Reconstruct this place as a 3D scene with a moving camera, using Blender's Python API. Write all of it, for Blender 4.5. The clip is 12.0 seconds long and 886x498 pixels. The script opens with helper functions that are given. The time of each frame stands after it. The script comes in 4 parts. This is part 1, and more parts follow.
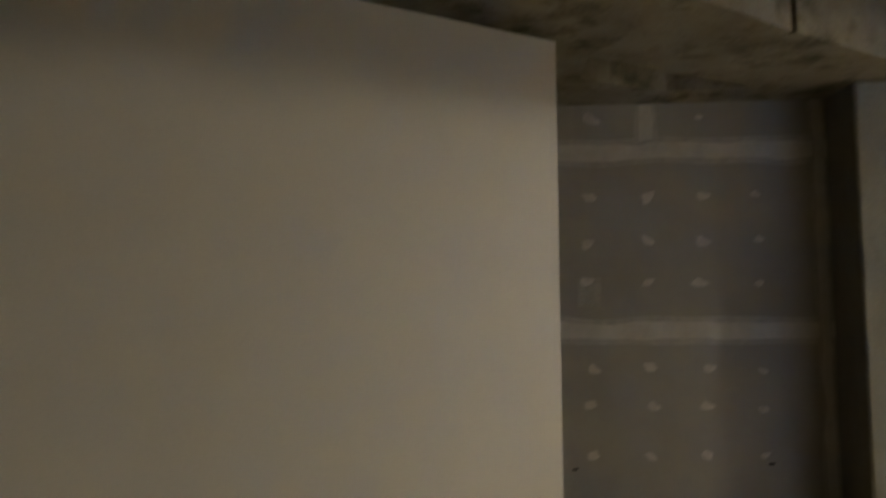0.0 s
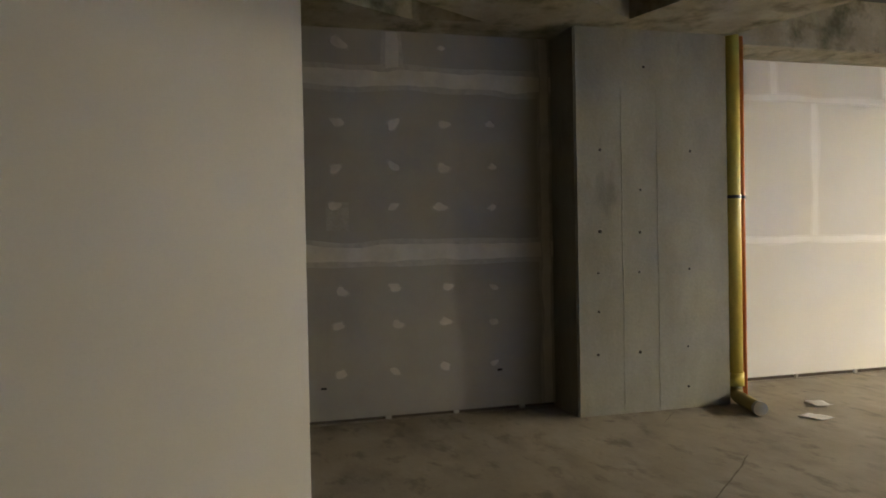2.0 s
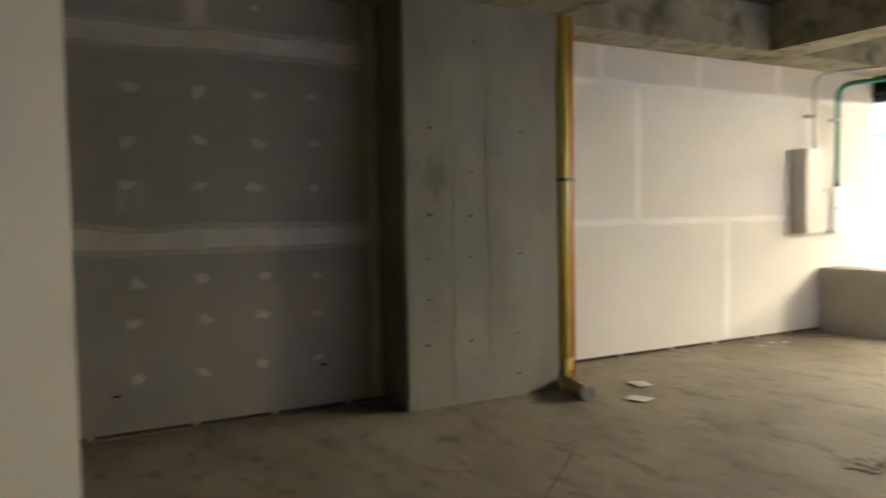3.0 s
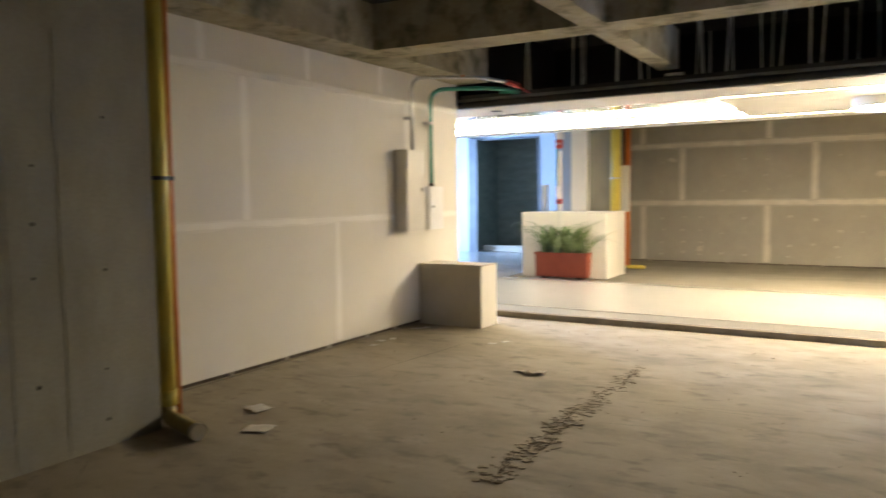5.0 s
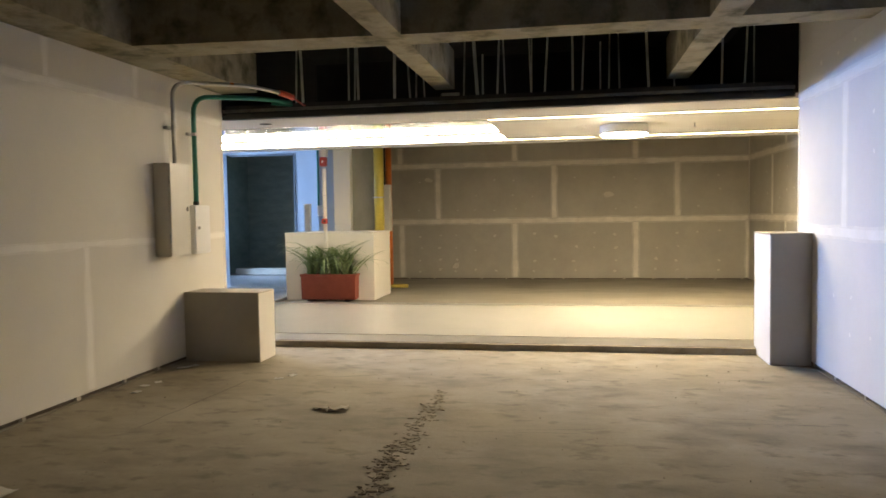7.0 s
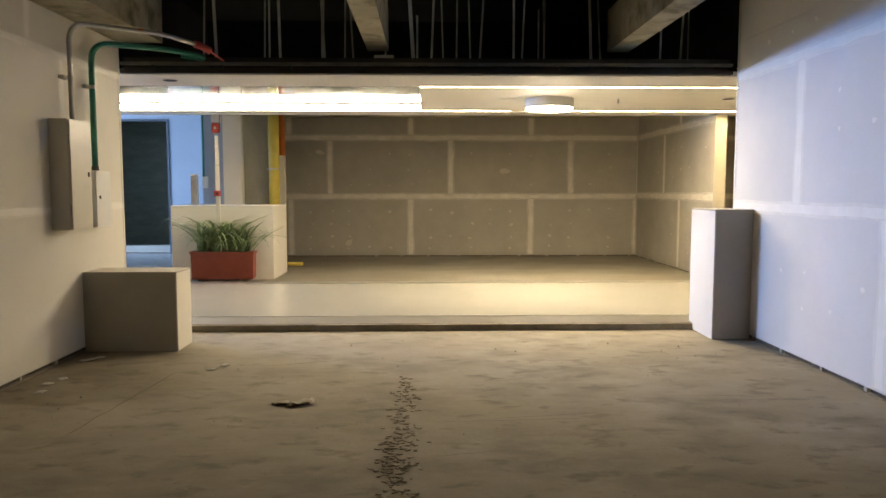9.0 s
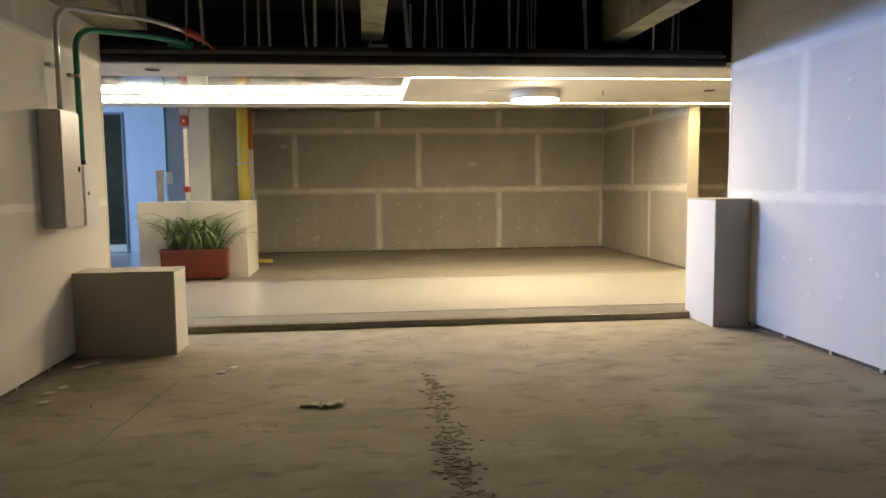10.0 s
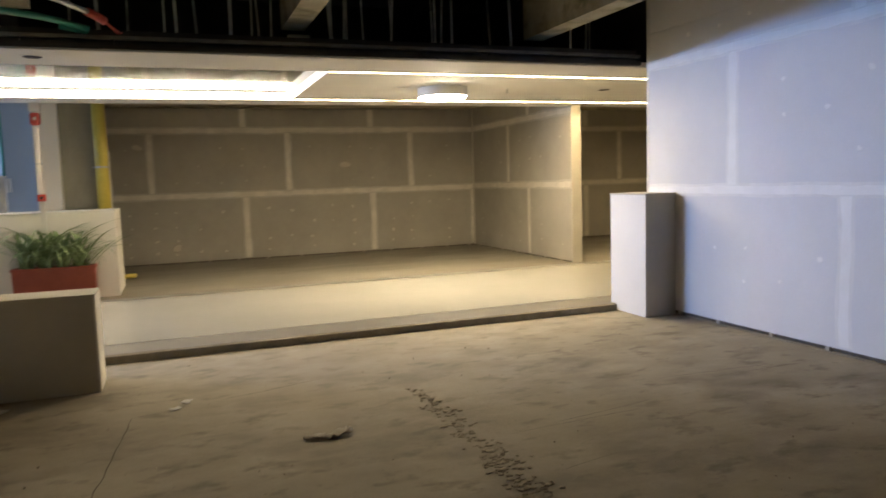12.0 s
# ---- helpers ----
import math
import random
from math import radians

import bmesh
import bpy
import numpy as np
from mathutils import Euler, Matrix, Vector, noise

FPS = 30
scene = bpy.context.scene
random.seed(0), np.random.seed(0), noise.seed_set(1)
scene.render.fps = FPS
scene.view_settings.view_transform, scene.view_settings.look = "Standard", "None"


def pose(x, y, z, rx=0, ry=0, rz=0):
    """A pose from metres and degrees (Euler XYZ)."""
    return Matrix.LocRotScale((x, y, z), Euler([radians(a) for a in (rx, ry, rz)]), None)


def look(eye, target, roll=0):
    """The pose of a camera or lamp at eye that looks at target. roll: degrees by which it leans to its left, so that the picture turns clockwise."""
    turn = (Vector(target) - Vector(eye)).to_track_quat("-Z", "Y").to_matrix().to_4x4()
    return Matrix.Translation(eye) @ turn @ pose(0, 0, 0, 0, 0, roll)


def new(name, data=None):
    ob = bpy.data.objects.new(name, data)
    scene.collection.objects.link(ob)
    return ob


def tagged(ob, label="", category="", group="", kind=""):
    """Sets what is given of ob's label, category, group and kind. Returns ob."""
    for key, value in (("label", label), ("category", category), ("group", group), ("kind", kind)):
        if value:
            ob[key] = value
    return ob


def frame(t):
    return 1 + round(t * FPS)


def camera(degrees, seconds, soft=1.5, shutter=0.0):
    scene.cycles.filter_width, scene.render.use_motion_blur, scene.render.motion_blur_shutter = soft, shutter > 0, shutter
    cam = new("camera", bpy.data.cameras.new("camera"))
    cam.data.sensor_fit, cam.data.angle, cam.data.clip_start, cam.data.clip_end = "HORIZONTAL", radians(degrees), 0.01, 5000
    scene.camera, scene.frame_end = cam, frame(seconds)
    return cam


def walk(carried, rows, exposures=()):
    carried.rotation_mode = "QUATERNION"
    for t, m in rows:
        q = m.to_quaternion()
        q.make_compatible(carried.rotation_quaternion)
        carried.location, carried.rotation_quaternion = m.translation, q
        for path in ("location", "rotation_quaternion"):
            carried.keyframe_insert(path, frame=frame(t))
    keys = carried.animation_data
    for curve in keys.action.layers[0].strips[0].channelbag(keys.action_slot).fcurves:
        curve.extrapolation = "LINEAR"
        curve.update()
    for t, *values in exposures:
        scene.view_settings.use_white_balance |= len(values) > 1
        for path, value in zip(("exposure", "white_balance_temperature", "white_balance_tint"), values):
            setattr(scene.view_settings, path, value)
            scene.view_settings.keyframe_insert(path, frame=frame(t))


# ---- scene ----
cam = camera(63.2, 12.0, shutter=0.5)
PATH = [
    (0, (5.318, -8.411, 1.403), (3.329, -8.552, 1.552), -0.3),
    (0.5, (5.377, -8.382, 1.359), (3.414, -8.344, 1.743), 0.4),
    (1, (5.432, -8.388, 1.356), (3.467, -8.157, 1.645), -0.4),
    (1.5, (5.407, -8.398, 1.272), (3.456, -7.974, 1.387), -0.9),
    (2, (5.329, -8.37, 1.293), (3.4, -7.845, 1.267), -1.1),
    (2.5, (5.191, -8.255, 1.284), (3.288, -7.643, 1.211), -1.1),
    (3, (4.995, -8.117, 1.328), (3.227, -7.187, 1.234), -1.0),
    (3.2, (4.928, -8.088, 1.313), (3.253, -6.999, 1.225), -1.1),
    (4.8, (4.515, -7.792, 1.424), (3.374, -6.156, 1.277), -0.9),
    (5, (4.448, -7.745, 1.438), (3.421, -6.035, 1.294), -0.7),
    (5.5, (4.335, -7.692, 1.44), (3.62, -5.829, 1.307), -0.5),
    (6, (4.151, -7.723, 1.435), (3.632, -5.795, 1.31), -0.5),
    (6.5, (4.004, -7.644, 1.418), (3.569, -5.695, 1.303), -0.5),
    (7, (3.855, -7.478, 1.443), (3.496, -5.513, 1.343), -0.9),
    (7.5, (3.713, -7.387, 1.446), (3.468, -5.405, 1.346), -1.1),
    (9.5, (2.652, -6.991, 1.379), (2.789, -5.003, 1.201), -0.1),
    (10, (2.365, -6.915, 1.376), (2.577, -4.934, 1.196), -0.6),
    (10.5, (2.05, -6.769, 1.4), (2.289, -4.792, 1.221), -0.8),
    (11, (1.739, -6.636, 1.369), (2.141, -4.688, 1.164), -1.1),
    (11.5, (1.512, -6.502, 1.36), (2.029, -4.583, 1.137), -1.4),
    (12, (1.353, -6.338, 1.396), (2.045, -4.471, 1.207), -1.8),
]
walk(cam, [(t, look(eye, target, roll)) for t, eye, target, roll in PATH],
     exposures=[(0, 1.8, 6250, 10), (1.5, 2.0, 6000, 10), (3, 1.9, 6000, 9), (5, 1.14, 6650, 10), (6, 0.76, 6750, 10), (7.5, 0.44, 6850, 10), (9.5, 0.26, 6850, 10), (12, 0.05, 6800, 10)])

# ---- world and large lights ----
world = bpy.data.worlds.new("world")
scene.world = world
world.use_nodes = True
sky = world.node_tree.nodes.new("ShaderNodeTexSky")
sky.sky_type = "NISHITA"
sky.sun_disc = False
sky.sun_elevation, sky.sun_rotation = radians(35), radians(200)
world.node_tree.links.new(sky.outputs[0], world.node_tree.nodes["Background"].inputs[0])
world.node_tree.nodes["Background"].inputs[1].default_value = 0.08

LED_WARM = 136.0
LED_COVE = 135.0
LAMP_DRUM = 190.0
DAY_POWER = 98.0
LOBBY_POWER = 260.0


def area_lamp(name, m, sx, sy, watts, colour, spread=180):
    data = bpy.data.lights.new(name, "AREA")
    data.shape, data.size, data.size_y = "RECTANGLE", sx, sy
    data.energy, data.color, data.spread = watts, colour, radians(spread)
    ob = new(name, data)
    ob.matrix_world = m
    return ob


# unseen lamps added for daylight from the passage end: east wall, then lobby
area_lamp("daylight", look((-6.8, 4.3, 2.34), (6.0, -1.9, 1.5)), 1.9, 0.26, DAY_POWER, (0.22, 0.43, 1.0), 52)
area_lamp("daylight", look((-7.0, 5.6, 1.5), (-2.0, 8.0, 1.3)), 2.2, 1.8, LOBBY_POWER, (0.36, 0.58, 1.0), 120)


# ---- materials ----
def nodes_of(name):
    mat = bpy.data.materials.new(name)
    mat.use_nodes = True
    nt = mat.node_tree
    return mat, nt, nt.nodes["Principled BSDF"]


def ramp(nt, source, stops):
    r = nt.nodes.new("ShaderNodeValToRGB")
    els = r.color_ramp.elements
    while len(els) < len(stops):
        els.new(0.5)
    for el, (p, c) in zip(els, stops):
        el.position, el.color = p, (*c, 1)
    nt.links.new(source, r.inputs[0])
    return r.outputs[0]


def noise_of(nt, scale, detail=6, rough=0.6, stretch=(1, 1, 1), coords="Object"):
    tc = nt.nodes.new("ShaderNodeTexCoord")
    mp = nt.nodes.new("ShaderNodeMapping")
    mp.inputs["Scale"].default_value = stretch
    nz = nt.nodes.new("ShaderNodeTexNoise")
    nz.inputs["Scale"].default_value, nz.inputs["Detail"].default_value = scale, detail
    nz.inputs["Roughness"].default_value = rough
    if coords == "World":
        geo = nt.nodes.new("ShaderNodeNewGeometry")
        nt.links.new(geo.outputs["Position"], mp.inputs[0])
    else:
        nt.links.new(tc.outputs["Object"], mp.inputs[0])
    nt.links.new(mp.outputs[0], nz.inputs[0])
    return nz.outputs[0]


def mix(nt, fac, a, b, kind="MIX"):
    m = nt.nodes.new("ShaderNodeMix")
    m.data_type, m.blend_type = "RGBA", kind
    for sock, v in ((m.inputs[0], fac), (m.inputs[6], a), (m.inputs[7], b)):
        if isinstance(v, (int, float)):
            sock.default_value = v
        elif isinstance(v, tuple):
            sock.default_value = (*v, 1)
        else:
            nt.links.new(v, sock)
    return m.outputs[2]


def bump(nt, bsdf, height, strength, distance):
    b = nt.nodes.new("ShaderNodeBump")
    b.inputs["Strength"].default_value, b.inputs["Distance"].default_value = strength, distance
    nt.links.new(height, b.inputs["Height"])
    nt.links.new(b.outputs[0], bsdf.inputs["Normal"])


def surface(name, dark, light, scale=3.0, fine=60.0, rough=0.85, relief=0.15, stretch=(1, 1, 1), metal=0.0,
            spots=None, spot_scale=1.2, spot_at=(0.58, 0.68), coat=0.0, speckle=0.82):
    """A material with large cloudy variation, fine grain, optional stains and fine relief, in world metres."""
    mat, nt, bsdf = nodes_of(name)
    big = ramp(nt, noise_of(nt, scale, 8, 0.65, stretch, "World"), [(0.3, dark), (0.7, light)])
    grain = ramp(nt, noise_of(nt, fine, 4, 0.7, (1, 1, 1), "World"), [(0.25, (speckle, speckle, speckle)), (0.75, (1.0, 1.0, 1.0))])
    col = mix(nt, 1.0, big, grain, "MULTIPLY")
    if spots:
        s = ramp(nt, noise_of(nt, spot_scale, 7, 0.6, stretch, "World"), [(spot_at[0], (0, 0, 0)), (spot_at[1], (1, 1, 1))])
        col = mix(nt, s, col, spots)
    nt.links.new(col, bsdf.inputs["Base Color"])
    bsdf.inputs["Roughness"].default_value, bsdf.inputs["Metallic"].default_value = rough, metal
    bsdf.inputs["Coat Weight"].default_value = coat
    if relief:
        bump(nt, bsdf, noise_of(nt, fine, 6, 0.7, (1, 1, 1), "World"), relief, 0.01)
    return mat


def glow(name, colour, strength):
    mat, nt, bsdf = nodes_of(name)
    bsdf.inputs["Base Color"].default_value = (0.8, 0.8, 0.8, 1)
    bsdf.inputs["Emission Color"].default_value = (*colour, 1)
    bsdf.inputs["Emission Strength"].default_value = strength
    return mat


def dusty_floor(name):
    """Dusty cast concrete: clouds, soft drag marks, scuffs, pale dust and specks, in world metres."""
    mat, nt, bsdf = nodes_of(name)
    col = ramp(nt, noise_of(nt, 1.6, 8, 0.66, (0.8, 1.2, 1), "World"), [(0.30, FLOOR_DARK), (0.70, FLOOR_LIGHT)])
    dust = ramp(nt, noise_of(nt, 0.9, 9, 0.72, (0.8, 1.3, 1), "World"), [(0.50, (0, 0, 0)), (0.76, (0.65, 0.65, 0.65))])
    col = mix(nt, dust, col, FLOOR_DUST)
    drag = ramp(nt, noise_of(nt, 1.7, 5, 0.56, (0.8, 1.4, 1), "World"), [(0.50, (0, 0, 0)), (0.70, (0.6, 0.6, 0.6))])
    col = mix(nt, drag, col, FLOOR_STAIN)
    smear = ramp(nt, noise_of(nt, 4.6, 5, 0.58, (0.8, 1.4, 1), "World"), [(0.55, (0, 0, 0)), (0.67, (0.65, 0.65, 0.65))])
    col = mix(nt, smear, col, FLOOR_STAIN)
    blot = ramp(nt, noise_of(nt, 8.0, 6, 0.65, (0.7, 1.4, 1), "World"), [(0.665, (0, 0, 0)), (0.75, (0.65, 0.65, 0.65))])
    col = mix(nt, blot, col, FLOOR_STAIN)
    speck = ramp(nt, noise_of(nt, 34.0, 2, 0.5, (1, 1, 1), "World"), [(0.71, (0, 0, 0)), (0.76, (0.7, 0.7, 0.7))])
    col = mix(nt, speck, col, FLOOR_STAIN)
    grain = ramp(nt, noise_of(nt, 120, 4, 0.7, (1, 1, 1), "World"), [(0.25, (0.84, 0.84, 0.84)), (0.75, (1.0, 1.0, 1.0))])
    col = mix(nt, 1.0, col, grain, "MULTIPLY")
    nt.links.new(col, bsdf.inputs["Base Color"])
    bsdf.inputs["Roughness"].default_value = 0.85
    bump(nt, bsdf, noise_of(nt, 16, 8, 0.66, (1, 1, 1), "World"), 0.3, 0.010)
    return mat


FLOOR_DARK, FLOOR_LIGHT = (0.225, 0.19, 0.133), (0.345, 0.297, 0.217)
FLOOR_DUST, FLOOR_STAIN = (0.42, 0.375, 0.30), (0.13, 0.105, 0.07)
M_FLOOR = dusty_floor("dusty concrete floor")
M_FLOOR_FAR = surface("worn concrete floor", (0.21, 0.19, 0.148), (0.29, 0.265, 0.215), 1.3, 45, 0.85, 0.2,
                      (0.5, 1.4, 1), spots=(0.15, 0.13, 0.10), spot_scale=1.7, spot_at=(0.55, 0.75))
M_CONCRETE = surface("grey column concrete", (0.255, 0.243, 0.19), (0.36, 0.343, 0.272), 1.8, 50, 0.85, 0.2, (1.5, 1.5, 0.7),
                     spots=(0.19, 0.175, 0.14), spot_scale=2.2, spot_at=(0.6, 0.72))
M_SLAB = surface("raw slab concrete", (0.27, 0.245, 0.17), (0.45, 0.41, 0.305), 2.6, 40, 0.92, 0.7,
                 spots=(0.115, 0.108, 0.062), spot_scale=3.8, spot_at=(0.50, 0.68))
M_VOID_SHADE = surface("plenum near-black for shade", (0.004, 0.004, 0.0045), (0.009, 0.009, 0.009), 2, 40, 0.95, 0.2)
M_BOARD = surface("grey plasterboard paper", (0.35, 0.325, 0.275), (0.43, 0.40, 0.34), 1.6, 90, 0.9, 0.05, speckle=0.95)
M_TAPE = surface("joint compound", (0.56, 0.53, 0.455), (0.72, 0.685, 0.60), 5, 50, 0.85, 0.1, speckle=0.95)
M_FRAME = surface("blue-grey painted steel", (0.085, 0.10, 0.12), (0.12, 0.14, 0.16), 4, 60, 0.5, 0.04)
M_DAB = surface("thin filler", (0.52, 0.485, 0.41), (0.70, 0.66, 0.575), 9, 60, 0.88, 0.1, speckle=0.95)
M_STRAP = surface("dull zinc strap", (0.46, 0.46, 0.44), (0.62, 0.62, 0.59), 9, 80, 0.5, 0.05, metal=0.1)
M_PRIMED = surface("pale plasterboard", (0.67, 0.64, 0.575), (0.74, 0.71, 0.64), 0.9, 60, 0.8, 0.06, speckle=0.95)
M_PRIMED_TAPE = surface("sanded joint compound", (0.78, 0.755, 0.695), (0.88, 0.855, 0.80), 3, 60, 0.7, 0.06, speckle=0.95)
M_EAST_TAPE = surface("sanded white compound", (0.71, 0.69, 0.645), (0.80, 0.78, 0.735), 4, 50, 0.7, 0.06, speckle=0.95)
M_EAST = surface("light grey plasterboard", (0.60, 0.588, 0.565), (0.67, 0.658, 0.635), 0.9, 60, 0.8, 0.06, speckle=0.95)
M_PAINT = surface("smooth grey-cream paint", (0.52, 0.492, 0.42), (0.57, 0.54, 0.465), 0.8, 80, 0.55, 0.04, speckle=0.95)
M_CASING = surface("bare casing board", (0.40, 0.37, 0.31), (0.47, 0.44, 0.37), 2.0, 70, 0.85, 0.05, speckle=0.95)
M_CEIL = surface("painted passage ceiling", (0.62, 0.60, 0.56), (0.68, 0.66, 0.62), 0.7, 80, 0.6, 0.03, speckle=0.95)
M_TILE = surface("polished cream floor", (0.375, 0.357, 0.30), (0.435, 0.413, 0.35), 0.8, 120, 0.16, 0.012)
# lobby floor: daylight's cool tone is mixed into the grey
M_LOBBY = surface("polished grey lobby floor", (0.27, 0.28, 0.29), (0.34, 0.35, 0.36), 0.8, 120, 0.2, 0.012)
M_GRANITE = surface("grey granite strip", (0.145, 0.135, 0.115), (0.20, 0.185, 0.16), 4, 160, 0.32, 0.03)
M_KERB = surface("rough kerb concrete", (0.24, 0.205, 0.15), (0.38, 0.335, 0.26), 6, 40, 0.95, 0.5)
M_BLACK = surface("black steel", (0.012, 0.012, 0.012), (0.03, 0.03, 0.03), 5, 60, 0.45, 0.05)
M_RAIL = surface("dark worn steel", (0.10, 0.098, 0.092), (0.20, 0.195, 0.185), 6, 60, 0.45, 0.05, metal=0.3)
M_GALV = surface("galvanised steel", (0.42, 0.42, 0.41), (0.60, 0.60, 0.58), 9, 80, 0.42, 0.05, metal=0.8)
M_YELLOW = surface("yellow painted pipe", (0.55, 0.43, 0.065), (0.66, 0.54, 0.11), 3, 60, 0.45, 0.04)
# yellow of the floor bend, darkened to carry the shadow on it
M_OLIVE = surface("yellow pipe darkened for shade", (0.24, 0.19, 0.06), (0.36, 0.28, 0.08), 5, 50, 0.6, 0.1)
M_ORANGE = surface("orange pipe", (0.56, 0.14, 0.025), (0.68, 0.20, 0.04), 4, 60, 0.42, 0.04)
M_GREEN = surface("green conduit plastic", (0.012, 0.16, 0.11), (0.02, 0.24, 0.165), 4, 60, 0.4, 0.03)
M_RED = surface("red plastic", (0.42, 0.05, 0.035), (0.52, 0.075, 0.05), 5, 60, 0.45, 0.03)
M_TERRA = surface("terracotta planter", (0.25, 0.05, 0.028), (0.33, 0.075, 0.04), 4, 60, 0.55, 0.1)
M_PANEL = surface("enamelled steel box", (0.60, 0.575, 0.52), (0.66, 0.635, 0.575), 2, 90, 0.42, 0.02, speckle=0.95)
# pocket tops and unseen walls: shade is put into the concrete's colour
M_SHADE = surface("shade-dark concrete", (0.06, 0.055, 0.045), (0.10, 0.09, 0.075), 1.5, 40, 0.9, 0.2)
M_TRACK = surface("dusty floor track", (0.085, 0.068, 0.05), (0.16, 0.13, 0.098), 6, 40, 0.95, 0.1)
M_DARK = surface("dark gap", (0.02, 0.018, 0.015), (0.035, 0.03, 0.025), 5, 40, 0.95, 0.1)
M_PAPER = surface("scrap paper", (0.54, 0.51, 0.455), (0.68, 0.65, 0.59), 6, 60, 0.9, 0.1)
M_CARD = surface("dusty tan paper", (0.42, 0.37, 0.28), (0.55, 0.49, 0.385), 9, 60, 0.9, 0.1)
M_CRACK = surface("dirt in a crack", (0.10, 0.08, 0.055), (0.16, 0.13, 0.09), 9, 60, 0.95, 0.2)
M_FAR_PATCH = surface("dull filler", (0.52, 0.48, 0.40), (0.61, 0.565, 0.475), 8, 60, 0.9, 0.1)
M_RUBBLE = surface("concrete crumbs", (0.19, 0.15, 0.10), (0.40, 0.34, 0.25), 18, 80, 0.95, 0.3)
M_WHITE_BOX = surface("white enamelled box", (0.76, 0.765, 0.77), (0.81, 0.815, 0.82), 2, 90, 0.4, 0.02, speckle=0.95)
M_TAPE_EDGE = surface("feathered compound", (0.45, 0.425, 0.365), (0.58, 0.55, 0.475), 12, 50, 0.88, 0.08)
M_PRIMED_EDGE = surface("feathered sanded compound", (0.725, 0.695, 0.635), (0.80, 0.77, 0.71), 5, 60, 0.78, 0.06, speckle=0.95)
M_EAST_EDGE = surface("feathered white compound", (0.645, 0.623, 0.577), (0.73, 0.71, 0.662), 6, 50, 0.78, 0.06, speckle=0.95)
M_DAB_EDGE = surface("feathered filler", (0.39, 0.365, 0.31), (0.52, 0.49, 0.42), 14, 60, 0.9, 0.08)
M_FAR_EDGE = surface("feathered dull filler", (0.40, 0.37, 0.31), (0.47, 0.435, 0.37), 10, 60, 0.9, 0.08)
FEATHER = {M_TAPE: M_TAPE_EDGE, M_PRIMED_TAPE: M_PRIMED_EDGE, M_EAST_TAPE: M_EAST_EDGE, M_DAB: M_DAB_EDGE, M_FAR_PATCH: M_FAR_EDGE}
M_SOIL = surface("potting soil", (0.03, 0.02, 0.012), (0.06, 0.04, 0.025), 20, 80, 0.95, 0.4)
M_LEAF = surface("striped grass leaf", (0.05, 0.11, 0.035), (0.28, 0.36, 0.16), 22, 60, 0.5, 0.05)
M_STONE = surface("dark stone cladding", (0.12, 0.135, 0.10), (0.21, 0.225, 0.175), 2.5, 50, 0.55, 0.15, (1, 1, 2.5))
# lobby walls: blue of the daylight is put into the base colour
M_DAYTINT_WALL = surface("lobby wall tinted by daylight", (0.33, 0.37, 0.42), (0.38, 0.42, 0.47), 1.2, 70, 0.6, 0.03)
M_FOIL = surface("glossy ceiling film", (0.035, 0.04, 0.045), (0.07, 0.075, 0.08), 1.2, 5, 0.07, 0.05)
M_FOIL.node_tree.nodes["Principled BSDF"].inputs["Specular IOR Level"].default_value = 0.4
M_LED = glow("warm led line", (1.0, 0.77, 0.43), LED_WARM * 0.55)
M_LED_BACK = glow("warm led line, back", (1.0, 0.77, 0.43), LED_WARM * 1.35)
M_COVE = glow("white cove light", (1.0, 0.85, 0.62), LED_COVE)
M_DRUM = glow("drum lamp diffuser", (1.0, 0.87, 0.66), LAMP_DRUM)


# ---- builders ----
def part(name, bm, material, parent=None, label="", smooth=False):
    me = bpy.data.meshes.new(name)
    bmesh.ops.recalc_face_normals(bm, faces=bm.faces)
    bm.to_mesh(me)
    bm.free()
    me.materials.append(material)
    if smooth:
        for p in me.polygons:
            p.use_smooth = True
    ob = new(name, me)
    if parent:
        ob.parent = parent
    if label:
        ob["label"] = label
    return ob


def thing(name, label, category, group="", kind=""):
    return tagged(new(name), label, category, group, kind)


def block(x0, x1, y0, y1, z0, z1, bevel=0.0):
    bm = bmesh.new()
    bmesh.ops.create_cube(bm, size=1)
    for v in bm.verts:
        v.co = Vector(((x0 + x1) / 2 + v.co.x * (x1 - x0), (y0 + y1) / 2 + v.co.y * (y1 - y0), (z0 + z1) / 2 + v.co.z * (z1 - z0)))
    if bevel:
        bmesh.ops.bevel(bm, geom=bm.edges[:], offset=bevel, segments=2, affect="EDGES")
    return bm


def prism(points, z0, z1):
    bm = bmesh.new()
    low = [bm.verts.new((x, y, z0)) for x, y in points]
    high = [bm.verts.new((x, y, z1)) for x, y in points]
    bm.faces.new(low[::-1]), bm.faces.new(high)
    n = len(points)
    for i in range(n):
        bm.faces.new((low[i], low[(i + 1) % n], high[(i + 1) % n], high[i]))
    return bm


